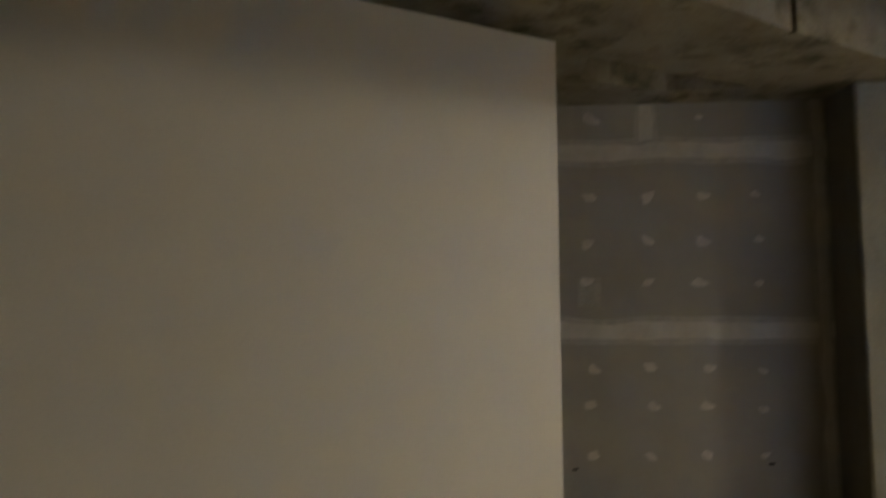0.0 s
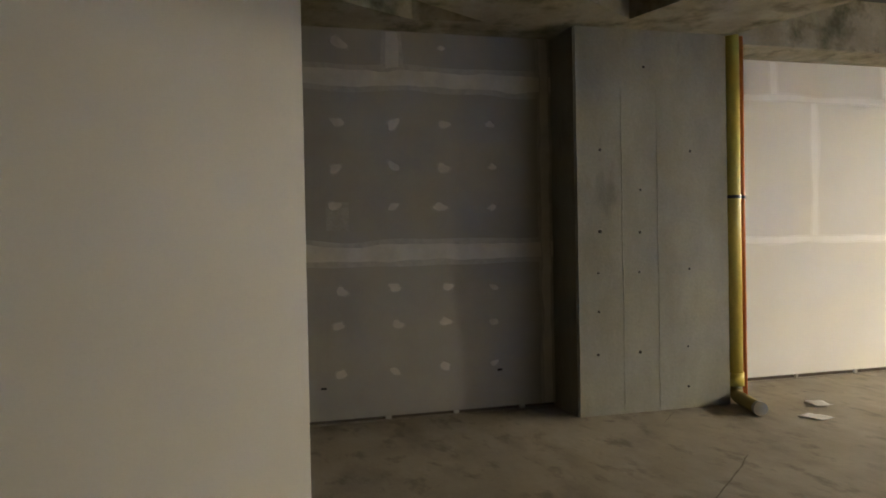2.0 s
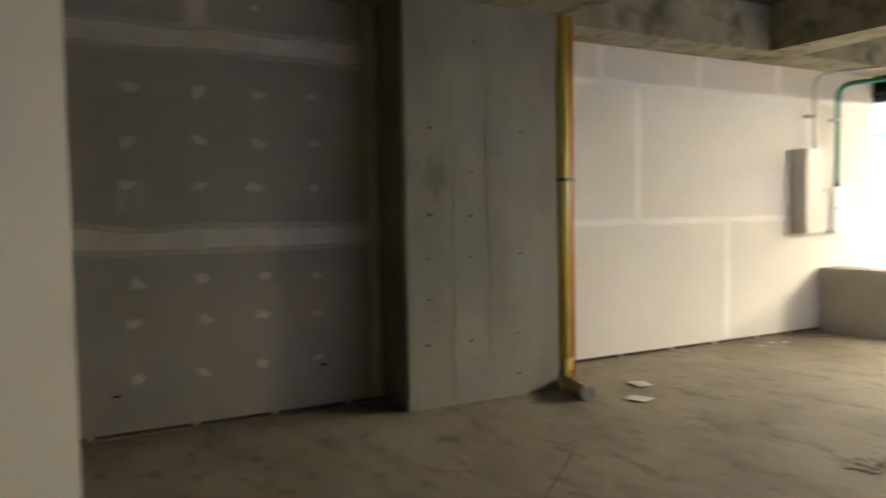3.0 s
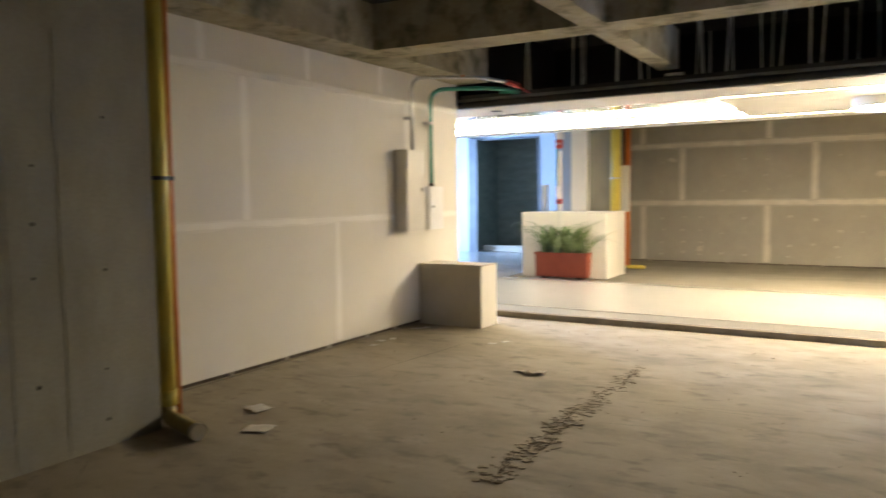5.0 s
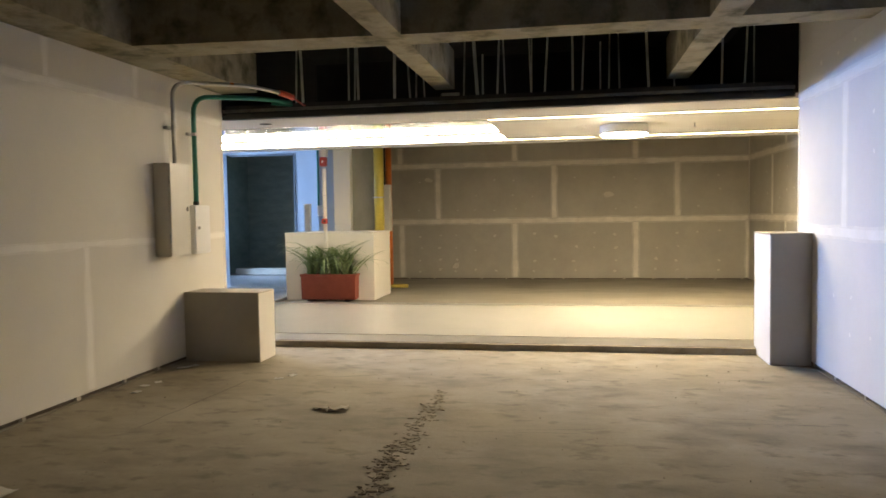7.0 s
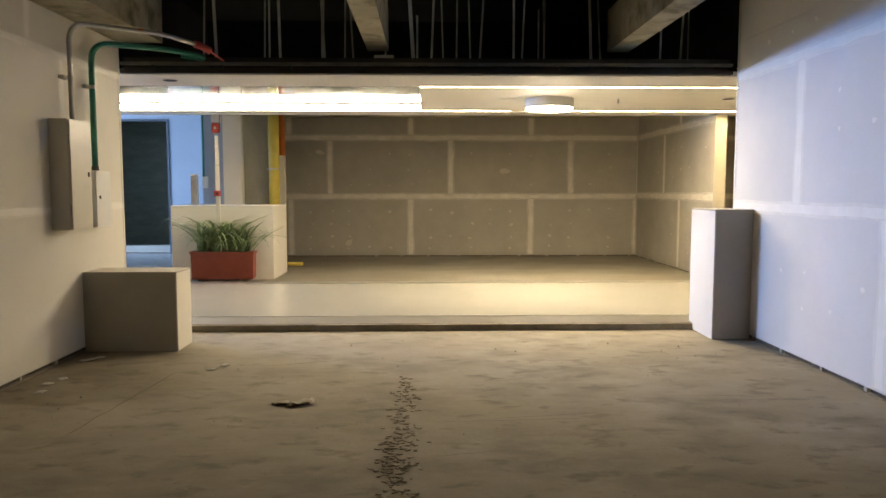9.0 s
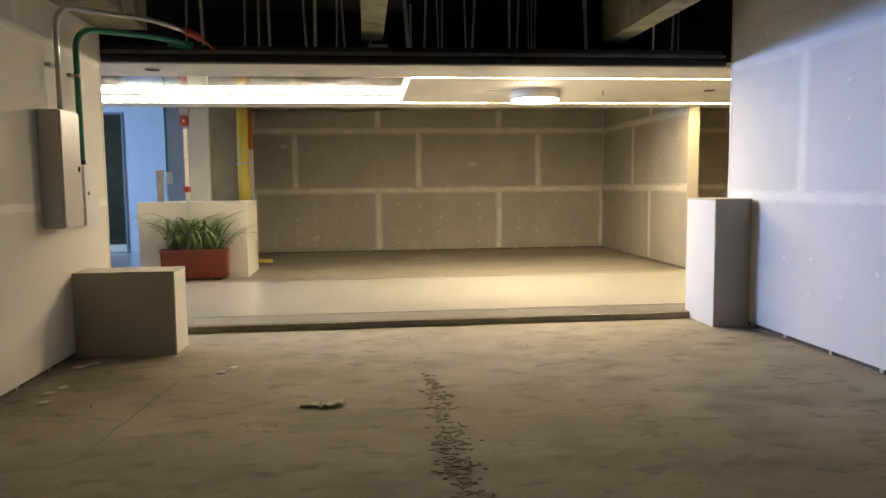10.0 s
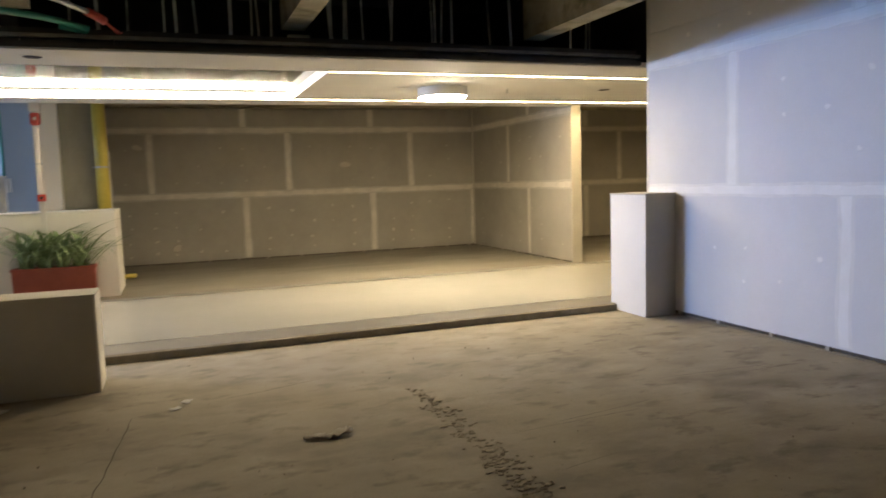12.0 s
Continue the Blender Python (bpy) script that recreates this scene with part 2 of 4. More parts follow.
def tube(points, radius, sides=14, bm=None, caps=True):
    """A round pipe along a line of points."""
    bm = bm or bmesh.new()
    pts = [Vector(p) for p in points]
    rings, side = [], None
    for i, p in enumerate(pts):
        d = (pts[min(i + 1, len(pts) - 1)] - pts[max(i - 1, 0)]).normalized()
        if side is None:
            side = d.orthogonal().normalized()
        side = (side - d * side.dot(d)).normalized()
        up = d.cross(side)
        rings.append([bm.verts.new(p + radius * (math.cos(a) * side + math.sin(a) * up))
                      for a in [2 * math.pi * k / sides for k in range(sides)]])
    for a, b in zip(rings, rings[1:]):
        for k in range(sides):
            bm.faces.new((a[k], a[(k + 1) % sides], b[(k + 1) % sides], b[k]))
    if caps:
        bm.faces.new(rings[0][::-1]), bm.faces.new(rings[-1])
    return bm


def rounded(points, radius, steps=6):
    """A line of points with its corners rounded."""
    pts = [Vector(p) for p in points]
    out = [pts[0]]
    for a, b, c in zip(pts, pts[1:], pts[2:]):
        r = min(radius, (b - a).length * 0.49, (c - b).length * 0.49)
        p, q = b + (a - b).normalized() * r, b + (c - b).normalized() * r
        for k in range(steps + 1):
            t = k / steps
            out.append(p * (1 - t) ** 2 + b * 2 * t * (1 - t) + q * t ** 2)
    return out + [pts[-1]]


def frame_of(origin, u, n):
    """A wall's own axes: along it, out of its face, up."""
    u, n = Vector(u).normalized(), Vector(n).normalized()
    m = Matrix.Identity(4)
    m.col[0][:3], m.col[1][:3], m.col[2][:3], m.col[3][:3] = u, n, (0, 0, 1), origin
    return m


rng = random.Random(7)


def ribbon(length, width, ragged=0.15, thick=0.0016):
    """A feathered band of joint compound along +x, in the plane of x and z, with a wavy outline."""
    bm = bmesh.new()
    n = max(4, int(length / 0.07))
    seed = rng.uniform(0, 50)
    rows = []
    for i in range(n + 1):
        x = length * i / n
        a = width / 2 * (1 + ragged * noise.noise((x * 2.3 + seed, 0, 0)) * 2)
        b = width / 2 * (1 + ragged * noise.noise((x * 2.3 + seed, 9, 0)) * 2)
        c = 0.66 + 0.3 * noise.noise((x * 5.1 + seed, 3, 0))
        d0 = 0.66 + 0.3 * noise.noise((x * 5.1 + seed, 6, 0))
        rows.append([bm.verts.new((x, d, z)) for z, d in ((-a * 1.12, 0.0004), (-a * c, thick), (b * d0, thick), (b * 1.12, 0.0004))])
    for p, q in zip(rows, rows[1:]):
        for k in range(3):
            bm.faces.new((p[k], p[k + 1], q[k + 1], q[k])).material_index = 0 if k == 1 else 1
    return bm


def blob_mesh(name, seed, size, material):
    r = random.Random(seed)
    bm = bmesh.new()
    k = 18
    rim = []
    for i in range(k):
        a = 2 * math.pi * i / k
        d = size * (1 + 0.55 * noise.noise((math.cos(a) * 0.9, math.sin(a) * 0.9, seed * 1.7)))
        rim.append(bm.verts.new((d * math.cos(a) * 1.15, 0.0005, d * math.sin(a) * 0.8)))
    inner = [bm.verts.new((v.co.x * 0.74, 0.0018, v.co.z * 0.74)) for v in rim]
    bm.faces.new(inner)
    for i in range(k):
        bm.faces.new((rim[i], rim[(i + 1) % k], inner[(i + 1) % k], inner[i])).material_index = 1
    bmesh.ops.recalc_face_normals(bm, faces=bm.faces)
    me = bpy.data.meshes.new(name)
    bm.to_mesh(me)
    bm.free()
    me.materials.append(material)
    me.materials.append(FEATHER[material])
    return me


def wall_ribbon(wall, m, u, z, length, width, material, upright=False, ragged=0.15, thick=0.0019):
    ob = part("joint_tape", ribbon(length, width, ragged, thick), material, wall)
    ob.data.materials.append(FEATHER[material])
    ob.matrix_world = m @ Matrix.Translation((u, 0.0, z)) @ (pose(0, 0, 0, 0, -90, 0) if upright else Matrix.Identity(4))
    return ob


def plasterboard_wall(name, label, origin, u, n, length, top, rows, material, tape, thick=0.10, gap=0.04,
                      band=0.12, upright_band=0.11, ends=(), uprights=True, ragged=0.15):
    """A stud wall: core, boards with gaps between them, and bands of compound over the joints. rows: (z0, z1, joints)."""
    m = frame_of(origin, u, n)
    core = part(name, block(0, length, -thick, -0.0125, gap, top), material)
    core.matrix_world = m
    tagged(core, label, "wall", "", "structure")
    for z0, z1, joints in rows:
        cuts = [0.0, *joints, length]
        for a, b in zip(cuts, cuts[1:]):
            ob = part("drywall_board", block(a + 0.0015, b - 0.0015, -0.0125, 0.0, max(z0, gap) + 0.0015, min(z1, top) - 0.0015), material, core)
            ob.matrix_world = m
        for j in joints:
            if uprights:
                zz0, zz1 = max(z0, gap), min(z1, top)
                wall_ribbon(core, m, j, zz0 + 0.02, zz1 - zz0 - 0.03, upright_band, tape, True, ragged, 0.0012)
    for z0, z1, joints in rows[1:]:
        wall_ribbon(core, m, 0.0, z0, length, band, tape, False, ragged)
    tr = part("floor_track", block(0, length, -thick + 0.01, -0.035, 0.0, gap), M_TRACK, core)
    tr.matrix_world = m
    sill = part("track_lip", block(0, length, -0.034, 0.006, 0.0, 0.006), M_KERB, core)
    sill.matrix_world = m
    u0 = 0.25
    while u0 < length - 0.1:
        sh = part("shim", block(u0, u0 + rng.uniform(0.02, 0.05), -0.033, -0.006, 0.0065, gap), M_CASING, core)
        sh.matrix_world = m
        u0 += rng.uniform(0.5, 0.65)
    for e in ends:
        wall_ribbon(core, m, e, gap, top - gap, 0.10, tape, True, ragged, 0.0026)
    return core, m


# ---- large structure ----
ZB = 2.80      # underside of the beams
ZS = 3.22      # slab between the beams
XR = 5.97      # wall with the cool daylight on it
YB = 7.665     # back wall of the unit across the passage
ZF = 0.08      # passage floor
ZC = 2.51      # passage ceiling
Z2 = 0.03      # floor across the passage

bm = bmesh.new()
nx, ny = 98, 190
grid = [[bm.verts.new((-0.5 + 9.8 * i / nx, -17.6 + 17.6 * j / ny, 0.0)) for i in range(nx + 1)] for j in range(ny + 1)]
for j in range(ny + 1):
    for i in range(nx + 1):
        v = grid[j][i].co
        v.z = 0.004 * noise.noise((v.x * 0.9, v.y * 0.9, 3.0)) + 0.0015 * noise.noise((v.x * 5, v.y * 5, 1.0)) - 0.002
for j in range(ny):
    for i in range(nx):
        bm.faces.new((grid[j][i], grid[j][i + 1], grid[j + 1][i + 1], grid[j + 1][i]))
floor = part("floor", bm, M_FLOOR, smooth=True)
tagged(floor, "dusty bare beige concrete floor with stains", "floor", "", "structure")

passage = part("passage_floor", block(-7.4, 12.0, 0.37, 3.05, -0.1, ZF), M_TILE)
strip_far = part("granite_strip_far", block(-0.9, 12.0, 3.05, 3.25, -0.1, ZF - 0.003), M_GRANITE)
tagged(strip_far, "grey granite strip along the far passage edge", "trim", "", "structure")
tagged(passage, "polished cream tile floor of the passage", "floor", "", "structure")
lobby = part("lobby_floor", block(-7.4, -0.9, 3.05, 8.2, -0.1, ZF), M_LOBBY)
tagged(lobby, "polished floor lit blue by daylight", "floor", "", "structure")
bm = block(-7.4, 12.0, 0.02, 0.37, -0.1, ZF - 0.003)
for v in bm.verts:
    if v.co.z > 0 and v.co.y < 0.1:
        v.co.z = 0.066
strip = part("granite_strip", bm, M_GRANITE)
tagged(strip, "grey granite strip along the passage edge", "trim", "", "structure")
bm = bmesh.new()
n = 90
rows = []
for i in range(n + 1):
    x = -0.1 + 6.2 * i / n
    w = 0.012 * noise.noise((x * 2.1, 4, 0)) + 0.005 * noise.noise((x * 9, 1, 0))
    rows.append([bm.verts.new(p) for p in ((x, 0.022, 0.064), (x, -0.010 + w, 0.058), (x, -0.02 + w * 1.6, 0.0), (x, 0.022, -0.02))])
for p, q in zip(rows, rows[1:]):
    for k in range(3):
        bm.faces.new((p[k], p[k + 1], q[k + 1], q[k]))
bm.faces.new(rows[0]), bm.faces.new(rows[-1])
kerb = part("kerb", bm, M_KERB)
tagged(kerb, "rough broken concrete step edge below the passage", "kerb", "", "structure")
far_floor = part("floor_across", block(-0.9, 12.0, 3.25, YB + 0.1, -0.1, Z2), M_FLOOR_FAR)
tagged(far_floor, "bare concrete floor of the unit across", "floor", "", "structure")

# waffle slab: one sheet with pockets
bm = bmesh.new()
outer = [(-0.3, -17.6), (9.2, -17.6), (9.2, -4.2), (XR + 0.12, -4.2), (XR + 0.12, -1.73), (5.03, -1.70), (5.03, 0.42), (4.81, 0.42), (4.81, -1.71), (2.57, -1.74),
         (2.57, 0.42), (2.36, 0.42), (2.36, -1.75), (0.42, -1.80), (0.42, 0.05), (-0.3, 0.05)]
pockets = [
    [(0.42, -2.24), (2.36, -2.10), (2.36, -4.22), (0.42, -4.86)],
    [(2.57, -2.08), (4.81, -2.04), (4.81, -3.50), (2.57, -4.16)],
    [(5.03, -2.03), (XR - 0.02, -2.02), (XR - 0.02, -3.30), (5.03, -3.44)],
    [(0.83, -5.77), (2.36, -5.31), (2.42, -7.70), (2.16, -7.66), (1.56, -6.86), (1.51, -6.89), (1.49, -6.85), (1.54, -6.82)],
    [(3.0, -5.13), (3.6, -4.95), (3.6, -7.70), (3.0, -7.70)],
    [(3.8, -4.9), (5.7, -4.3), (5.7, -7.56), (3.8, -7.56)],
    [(2.70, -7.99), (3.6, -7.97), (3.6, -9.6), (3.05, -9.6), (2.78, -8.5)],
    [(3.8, -7.85), (5.7, -7.85), (5.7, -9.8), (3.8, -9.8)],
    [(1.24, -7.86), (0.56, -6.74), (0.52, -7.25), (0.85, -7.86)],
]
edges = []
for loop in (outer, *pockets):
    vs = [bm.verts.new((x, y, ZB)) for x, y in loop]
    es = [bm.edges.new((vs[i], vs[(i + 1) % len(vs)])) for i in range(len(vs))]
    edges += es
    up = [bm.verts.new((v.co.x, v.co.y, ZS)) for v in vs]
    for i in range(len(vs)):
        k = (i + 1) % len(vs)
        bm.faces.new((vs[i], vs[k], up[k], up[i]))
bmesh.ops.triangle_fill(bm, use_beauty=True, use_dissolve=False, edges=edges)
ceiling = part("ceiling", bm, M_SLAB)
tagged(ceiling, "raw concrete slab with downstand beams and dark pockets", "ceiling", "", "structure")
# slab over the pockets, coloured dark for the shade up there
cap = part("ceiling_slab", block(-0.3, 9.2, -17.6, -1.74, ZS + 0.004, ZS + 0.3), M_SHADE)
tagged(cap, "raw concrete slab above the pockets, darkened for shade", "ceiling", "", "structure")

# plenum above the passage: added sheets, near-black in place of its shade
plenum = part("plenum", block(-8.0, 12.2, -1.72, 9.0, 3.9, 4.0), M_VOID_SHADE)
tagged(plenum, "slab above the open ceiling, blackened for shade", "ceiling", "", "structure")
pl_back = part("plenum_back", block(-8.0, 12.2, 3.95, 4.05, ZC + 0.35, 3.9), M_VOID_SHADE)
tagged(pl_back, "back of the ceiling void, blackened for shade", "wall", "", "structure")
pl_front = part("plenum_front", block(-8.0, 12.2, -1.78, -1.72, ZS + 0.3, 3.9), M_VOID_SHADE)
tagged(pl_front, "front of the ceiling void, blackened for shade", "wall", "", "structure")
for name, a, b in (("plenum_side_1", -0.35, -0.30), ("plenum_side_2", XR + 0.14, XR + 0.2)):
    tagged(part(name, block(a, b, -1.72, 3.95, ZC + 0.12, 3.9), M_VOID_SHADE), "side of the ceiling void, blackened for shade", "wall", "", "structure")

# passage ceiling with a recess
CX = 2.88
ceil_parts = bmesh.new()


def add_box(bm, x0, x1, y0, y1, z0, z1):
    tmp = block(x0, x1, y0, y1, z0, z1)
    me = bpy.data.meshes.new("tmp")
    tmp.to_mesh(me)
    tmp.free()
    bm.from_mesh(me)
    bpy.data.meshes.remove(me)


add_box(ceil_parts, -8.0, 12.2, 0.12, 0.88, ZC, ZC + 0.05)
add_box(ceil_parts, CX, 12.2, 0.92, 3.27, ZC, ZC + 0.05)
add_box(ceil_parts, -8.0, 12.2, 3.31, 3.85, ZC, ZC + 0.05)
add_box(ceil_parts, CX, CX + 0.02, 0.92, 3.27, ZC + 0.052, ZC + 0.105)
add_box(ceil_parts, -8.0, CX, 0.86, 0.88, ZC + 0.052, ZC + 0.105)
# unseen covers added over the led slots to stop light leaking upward
add_box(ceil_parts, CX, 12.2, 0.86, 0.94, ZC + 0.0505, ZC + 0.06)
add_box(ceil_parts, -8.0, 12.2, 3.22, 3.36, ZC + 0.126, ZC + 0.135)
add_box(ceil_parts, CX, 12.2, 3.22, 3.36, ZC + 0.0505, ZC + 0.06)
pceil = part("passage_ceiling", ceil_parts, M_CEIL)
tagged(pceil, "white plasterboard ceiling over the passage", "ceiling", "", "structure")
film = part("recess_ceiling", block(-8.0, CX, 0.88, 3.5, ZC + 0.105, ZC + 0.125), M_FOIL)
tagged(film, "glossy film at the top of the ceiling recess", "ceiling", "", "structure")
fascia = part("passage_fascia", block(-8.0, 12.2, 3.85, 3.90, ZC, ZC + 0.36), M_CEIL)
tagged(fascia, "white edge of the passage ceiling", "trim", "", "structure")

# walls of the unit
left, ml = plasterboard_wall("wall_west", "white primed plasterboard wall with visible joints", (0, 0, 0), (0, -1, 0), (1, 0, 0), 4.95, ZB,
                             [(0.03, 1.235, [2.31, 4.75]), (1.235, 2.475, [1.09, 3.47]), (2.475, ZB, [1.57, 2.69, 3.89])],
                             M_PRIMED, M_PRIMED_TAPE, 0.14, band=0.07, upright_band=0.09, ragged=0.3)
right, mr = plasterboard_wall("wall_east", "white plasterboard wall washed by cool daylight", (XR, -4.2, 0), (0, 1, 0), (-1, 0, 0), 4.12, ZB,
                              [(0.03, 1.235, [1.78]), (1.235, 2.475, [0.5, 2.94]), (2.475, ZB, [1.7])],
                              M_EAST, M_EAST_TAPE, 0.14, band=0.105, upright_band=0.13, ragged=0.14)
recess, mc = plasterboard_wall("wall_recess", "grey plasterboard wall with white taped joints", (0.235, -6.11, 0), (0, -1, 0), (1, 0, 0), 5.4, ZB,
                               [(0.03, 1.205, [3.2]), (1.205, 2.455, [2.6]), (2.455, ZB, [1.23, 3.67])],
                               M_BOARD, M_TAPE, 0.12, gap=0.032, band=0.17, upright_band=0.13, ends=(0.06,), ragged=0.18)
back, mb = plasterboard_wall("wall_across", "unpainted plasterboard wall with pale taped joints", (12.0, YB, 0), (-1, 0, 0), (0, -1, 0), 12.6, ZB + 0.05,
                             [(0.05, 1.255, [12 - x for x in (10.0, 7.26, 5.09, 2.63, 0.20)]),
                              (1.255, 2.44, [12 - x for x in (10.87, 8.34, 5.90, 3.45, 1.00)]),
                              (2.44, ZB + 0.05, [12 - x for x in (10.0, 7.5, 5.085, 2.64, 0.18)])],
                             M_BOARD, M_TAPE, 0.12, gap=0.05, band=0.13, upright_band=0.135, ragged=0.12)
divider, md = plasterboard_wall("wall_divider", "plasterboard dividing wall with pale taped joints", (7.255, YB - 0.002, 0), (0, -1, 0), (-1, 0, 0), 4.0, ZB + 0.05,
                                [(0.05, 1.275, [2.54]), (1.275, 2.44, [1.735]), (2.44, ZB + 0.05, [2.54])],
                                M_BOARD, M_TAPE, 0.16, gap=0.05, band=0.13, upright_band=0.12, ends=(0.05,), ragged=0.12)
div_end = part("wall_divider_end", block(7.25, 7.42, 3.63, 3.662, Z2, ZB + 0.05), M_CASING)
tagged(div_end, "pale finished end of the dividing wall", "trim", "", "structure")
far_right = part("wall_across_side", block(11.9, 12.1, -0.2, YB, 0, 3.9), M_BOARD)
tagged(far_right, "plasterboard wall at the end of the passage", "wall", "", "structure")
end_left = part("wall_west_end", block(-0.14, 0.004, 0.0, 0.03, 0.0, ZB), M_PRIMED)
tagged(end_left, "white end of the plasterboard wall", "trim", "", "structure")
upper = part("wall_east_upper", block(XR, XR + 0.14, -1.72, -0.08, ZB + 0.001, 3.89), M_EAST)
tagged(upper, "plasterboard wall above the ceiling line", "wall", "", "structure")
end_right = part("wall_east_end", block(XR - 0.004, XR + 0.15, -0.08, -0.05, 0.0, 3.89), M_PRIMED)
tagged(end_right, "white end of the plasterboard wall", "trim", "", "structure")

# column, diagonal partition, closing walls
bm = block(-0.10, 0.615, -6.10, -4.83, -0.01, ZB)
bmesh.ops.bevel(bm, geom=[e for e in bm.edges if abs(e.verts[0].co.z - e.verts[1].co.z) > 1], offset=0.012, segments=2, affect="EDGES")
column = part("column", bm, M_CONCRETE)
tagged(column, "grey cast concrete column with board marks", "column", "", "structure")
p0, p1 = Vector((1.733, -8.09, 0)), Vector((4.08, -11.69, 0))
along = (p1 - p0).normalized()
mp_ = frame_of(p0, along, (0.84, 0.545, 0))
part_wall = part("wall_partition", block(0, (p1 - p0).length, -0.15, 0, 0, 2.716), M_PAINT)
part_wall.matrix_world = mp_
tagged(part_wall, "smooth off-white painted partition wall", "wall", "", "structure")
# unseen closing walls added, dark so they bounce little light
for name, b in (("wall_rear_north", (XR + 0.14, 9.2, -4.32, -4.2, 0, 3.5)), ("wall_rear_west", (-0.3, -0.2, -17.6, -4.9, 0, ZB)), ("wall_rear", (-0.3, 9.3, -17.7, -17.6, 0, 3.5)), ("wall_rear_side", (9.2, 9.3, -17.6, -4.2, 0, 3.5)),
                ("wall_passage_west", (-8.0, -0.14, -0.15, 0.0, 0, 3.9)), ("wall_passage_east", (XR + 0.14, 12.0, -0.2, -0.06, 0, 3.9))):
    tagged(part(name, block(*b), M_SHADE), "unseen dark wall that closes the place", "wall", "", "structure")

# lobby beyond, by daylight
LY = 8.0
for name, b, mat, lab in (
        ("lobby_wall_1", (-2.34, -0.2, LY, LY + 0.2, 0, 3.05), M_DAYTINT_WALL, "white lobby wall in cool daylight"),
        ("lobby_wall_2", (-8.0, -4.15, LY - 0.1, LY + 0.1, 0, 3.05), M_DAYTINT_WALL, "white lobby wall in cool daylight"),
        ("lobby_wall_3", (-4.15, -2.34, LY, LY + 0.2, 2.84, 3.05), M_DAYTINT_WALL, "white lintel over the dark opening"),
        ("lobby_stone", (-4.6, -2.1, LY + 1.5, LY + 1.6, 0, 3.05), M_STONE, "dark green-grey stone wall"),
        ("lobby_stone_side", (-4.3, -4.2, LY + 0.1, LY + 1.5, 0, 3.05), M_STONE, "dark green-grey stone wall"),
        ("lobby_stone_side_2", (-2.34, -2.24, LY + 0.2, LY + 1.5, 0, 3.05), M_STONE, "dark green-grey stone wall"),
        ("lobby_ceiling", (-8.0, -0.2, 3.9, LY + 1.6, 2.96, 3.04), M_CEIL, "white lobby ceiling"),
        ("lobby_pier", (-0.9, -0.402, 5.5, LY, 0, 2.9), M_DAYTINT_WALL, "grey painted pier beside the lobby"),
        ("wall_pilaster", (-0.40, -0.095, 4.97, 5.6, 0, ZB), M_PRIMED, "cream plasterboard pilaster"),
        ("column_across", (-0.093, 0.345, 5.10, 5.75, 0, ZB), M_CONCRETE, "grey concrete column across the passage"),
        ("lobby_opening_floor", (-4.2, -2.3, LY - 0.1, LY + 1.6, -0.1, 0.085), M_GRANITE, "dark floor inside the opening"),
        ("wall_end_glazing_top", (-7.5, -7.4, 0, LY, 2.4, 3.9), M_DAYTINT_WALL, "unseen wall above the open passage end"),
        ("ceiling_across", (-0.9, 12.1, 3.9, YB + 0.1, ZB + 0.05, ZB + 0.15), M_SLAB, "raw concrete ceiling across the passage")):
    tagged(part(name, block(*b), mat), lab, "wall" if "ceiling" not in name and "floor" not in name else name.split("_")[-1], "", "structure")

# ---- lights that the place has ----
led = thing("led_line", "long warm white linear ceiling light", "ceiling light")
part("diffuser", block(CX, 12.0, 0.885, 0.915, ZC + 0.001, ZC + 0.03), M_LED, led)
led2 = thing("led_line", "long warm white linear ceiling light", "ceiling light")
for a, b in ((CX, 4.12), (4.37, 12.0)):
    part("diffuser", block(a, b, 3.275, 3.305, ZC + 0.001, ZC + 0.03), M_LED_BACK, led2)
cove = thing("cove_light", "bright white light along a ceiling recess", "ceiling light")
part("diffuser", block(-7.4, CX - 0.01, 3.29, 3.305, ZC + 0.008, ZC + 0.08), M_COVE, cove)
drum = thing("drum_lamp", "round white surface-mounted ceiling lamp, lit", "ceiling lamp")
bm = bmesh.new()
bmesh.ops.create_cone(bm, cap_ends=True, segments=40, radius1=0.30, radius2=0.30, depth=0.11, matrix=Matrix.Translation((4.48, 1.95, ZC - 0.055)))
part("rim", bm, M_CEIL, drum)
bm = bmesh.new()
bmesh.ops.create_cone(bm, cap_ends=True, segments=40, radius1=0.27, radius2=0.285, depth=0.02, matrix=Matrix.Translation((4.48, 1.95, ZC - 0.122)))
part("diffuser", bm, M_DRUM, drum)


# ---- casing boxes beside the opening ----
def casing(name, label, x0, x1, y0, y1, h):
    ob = thing(name, label, "box")
    t = 0.013
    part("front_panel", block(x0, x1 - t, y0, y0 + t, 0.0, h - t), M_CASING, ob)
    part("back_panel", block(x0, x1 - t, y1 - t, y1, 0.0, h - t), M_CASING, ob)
    # lit side: its brightness is put into a paler board colour
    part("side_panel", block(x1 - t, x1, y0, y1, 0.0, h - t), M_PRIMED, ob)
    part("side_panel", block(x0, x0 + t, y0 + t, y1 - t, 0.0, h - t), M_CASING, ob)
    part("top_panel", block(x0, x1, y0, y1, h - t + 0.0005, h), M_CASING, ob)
    return ob


casing("casing_box", "low grey plasterboard box on the floor by the wall", 0.002, 0.80, -0.875, -0.51, 0.69)
ob = thing("casing_box", "tall narrow grey plasterboard box beside the wall", "box")
t = 0.013
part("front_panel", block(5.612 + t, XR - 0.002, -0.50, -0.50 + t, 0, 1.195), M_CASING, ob)
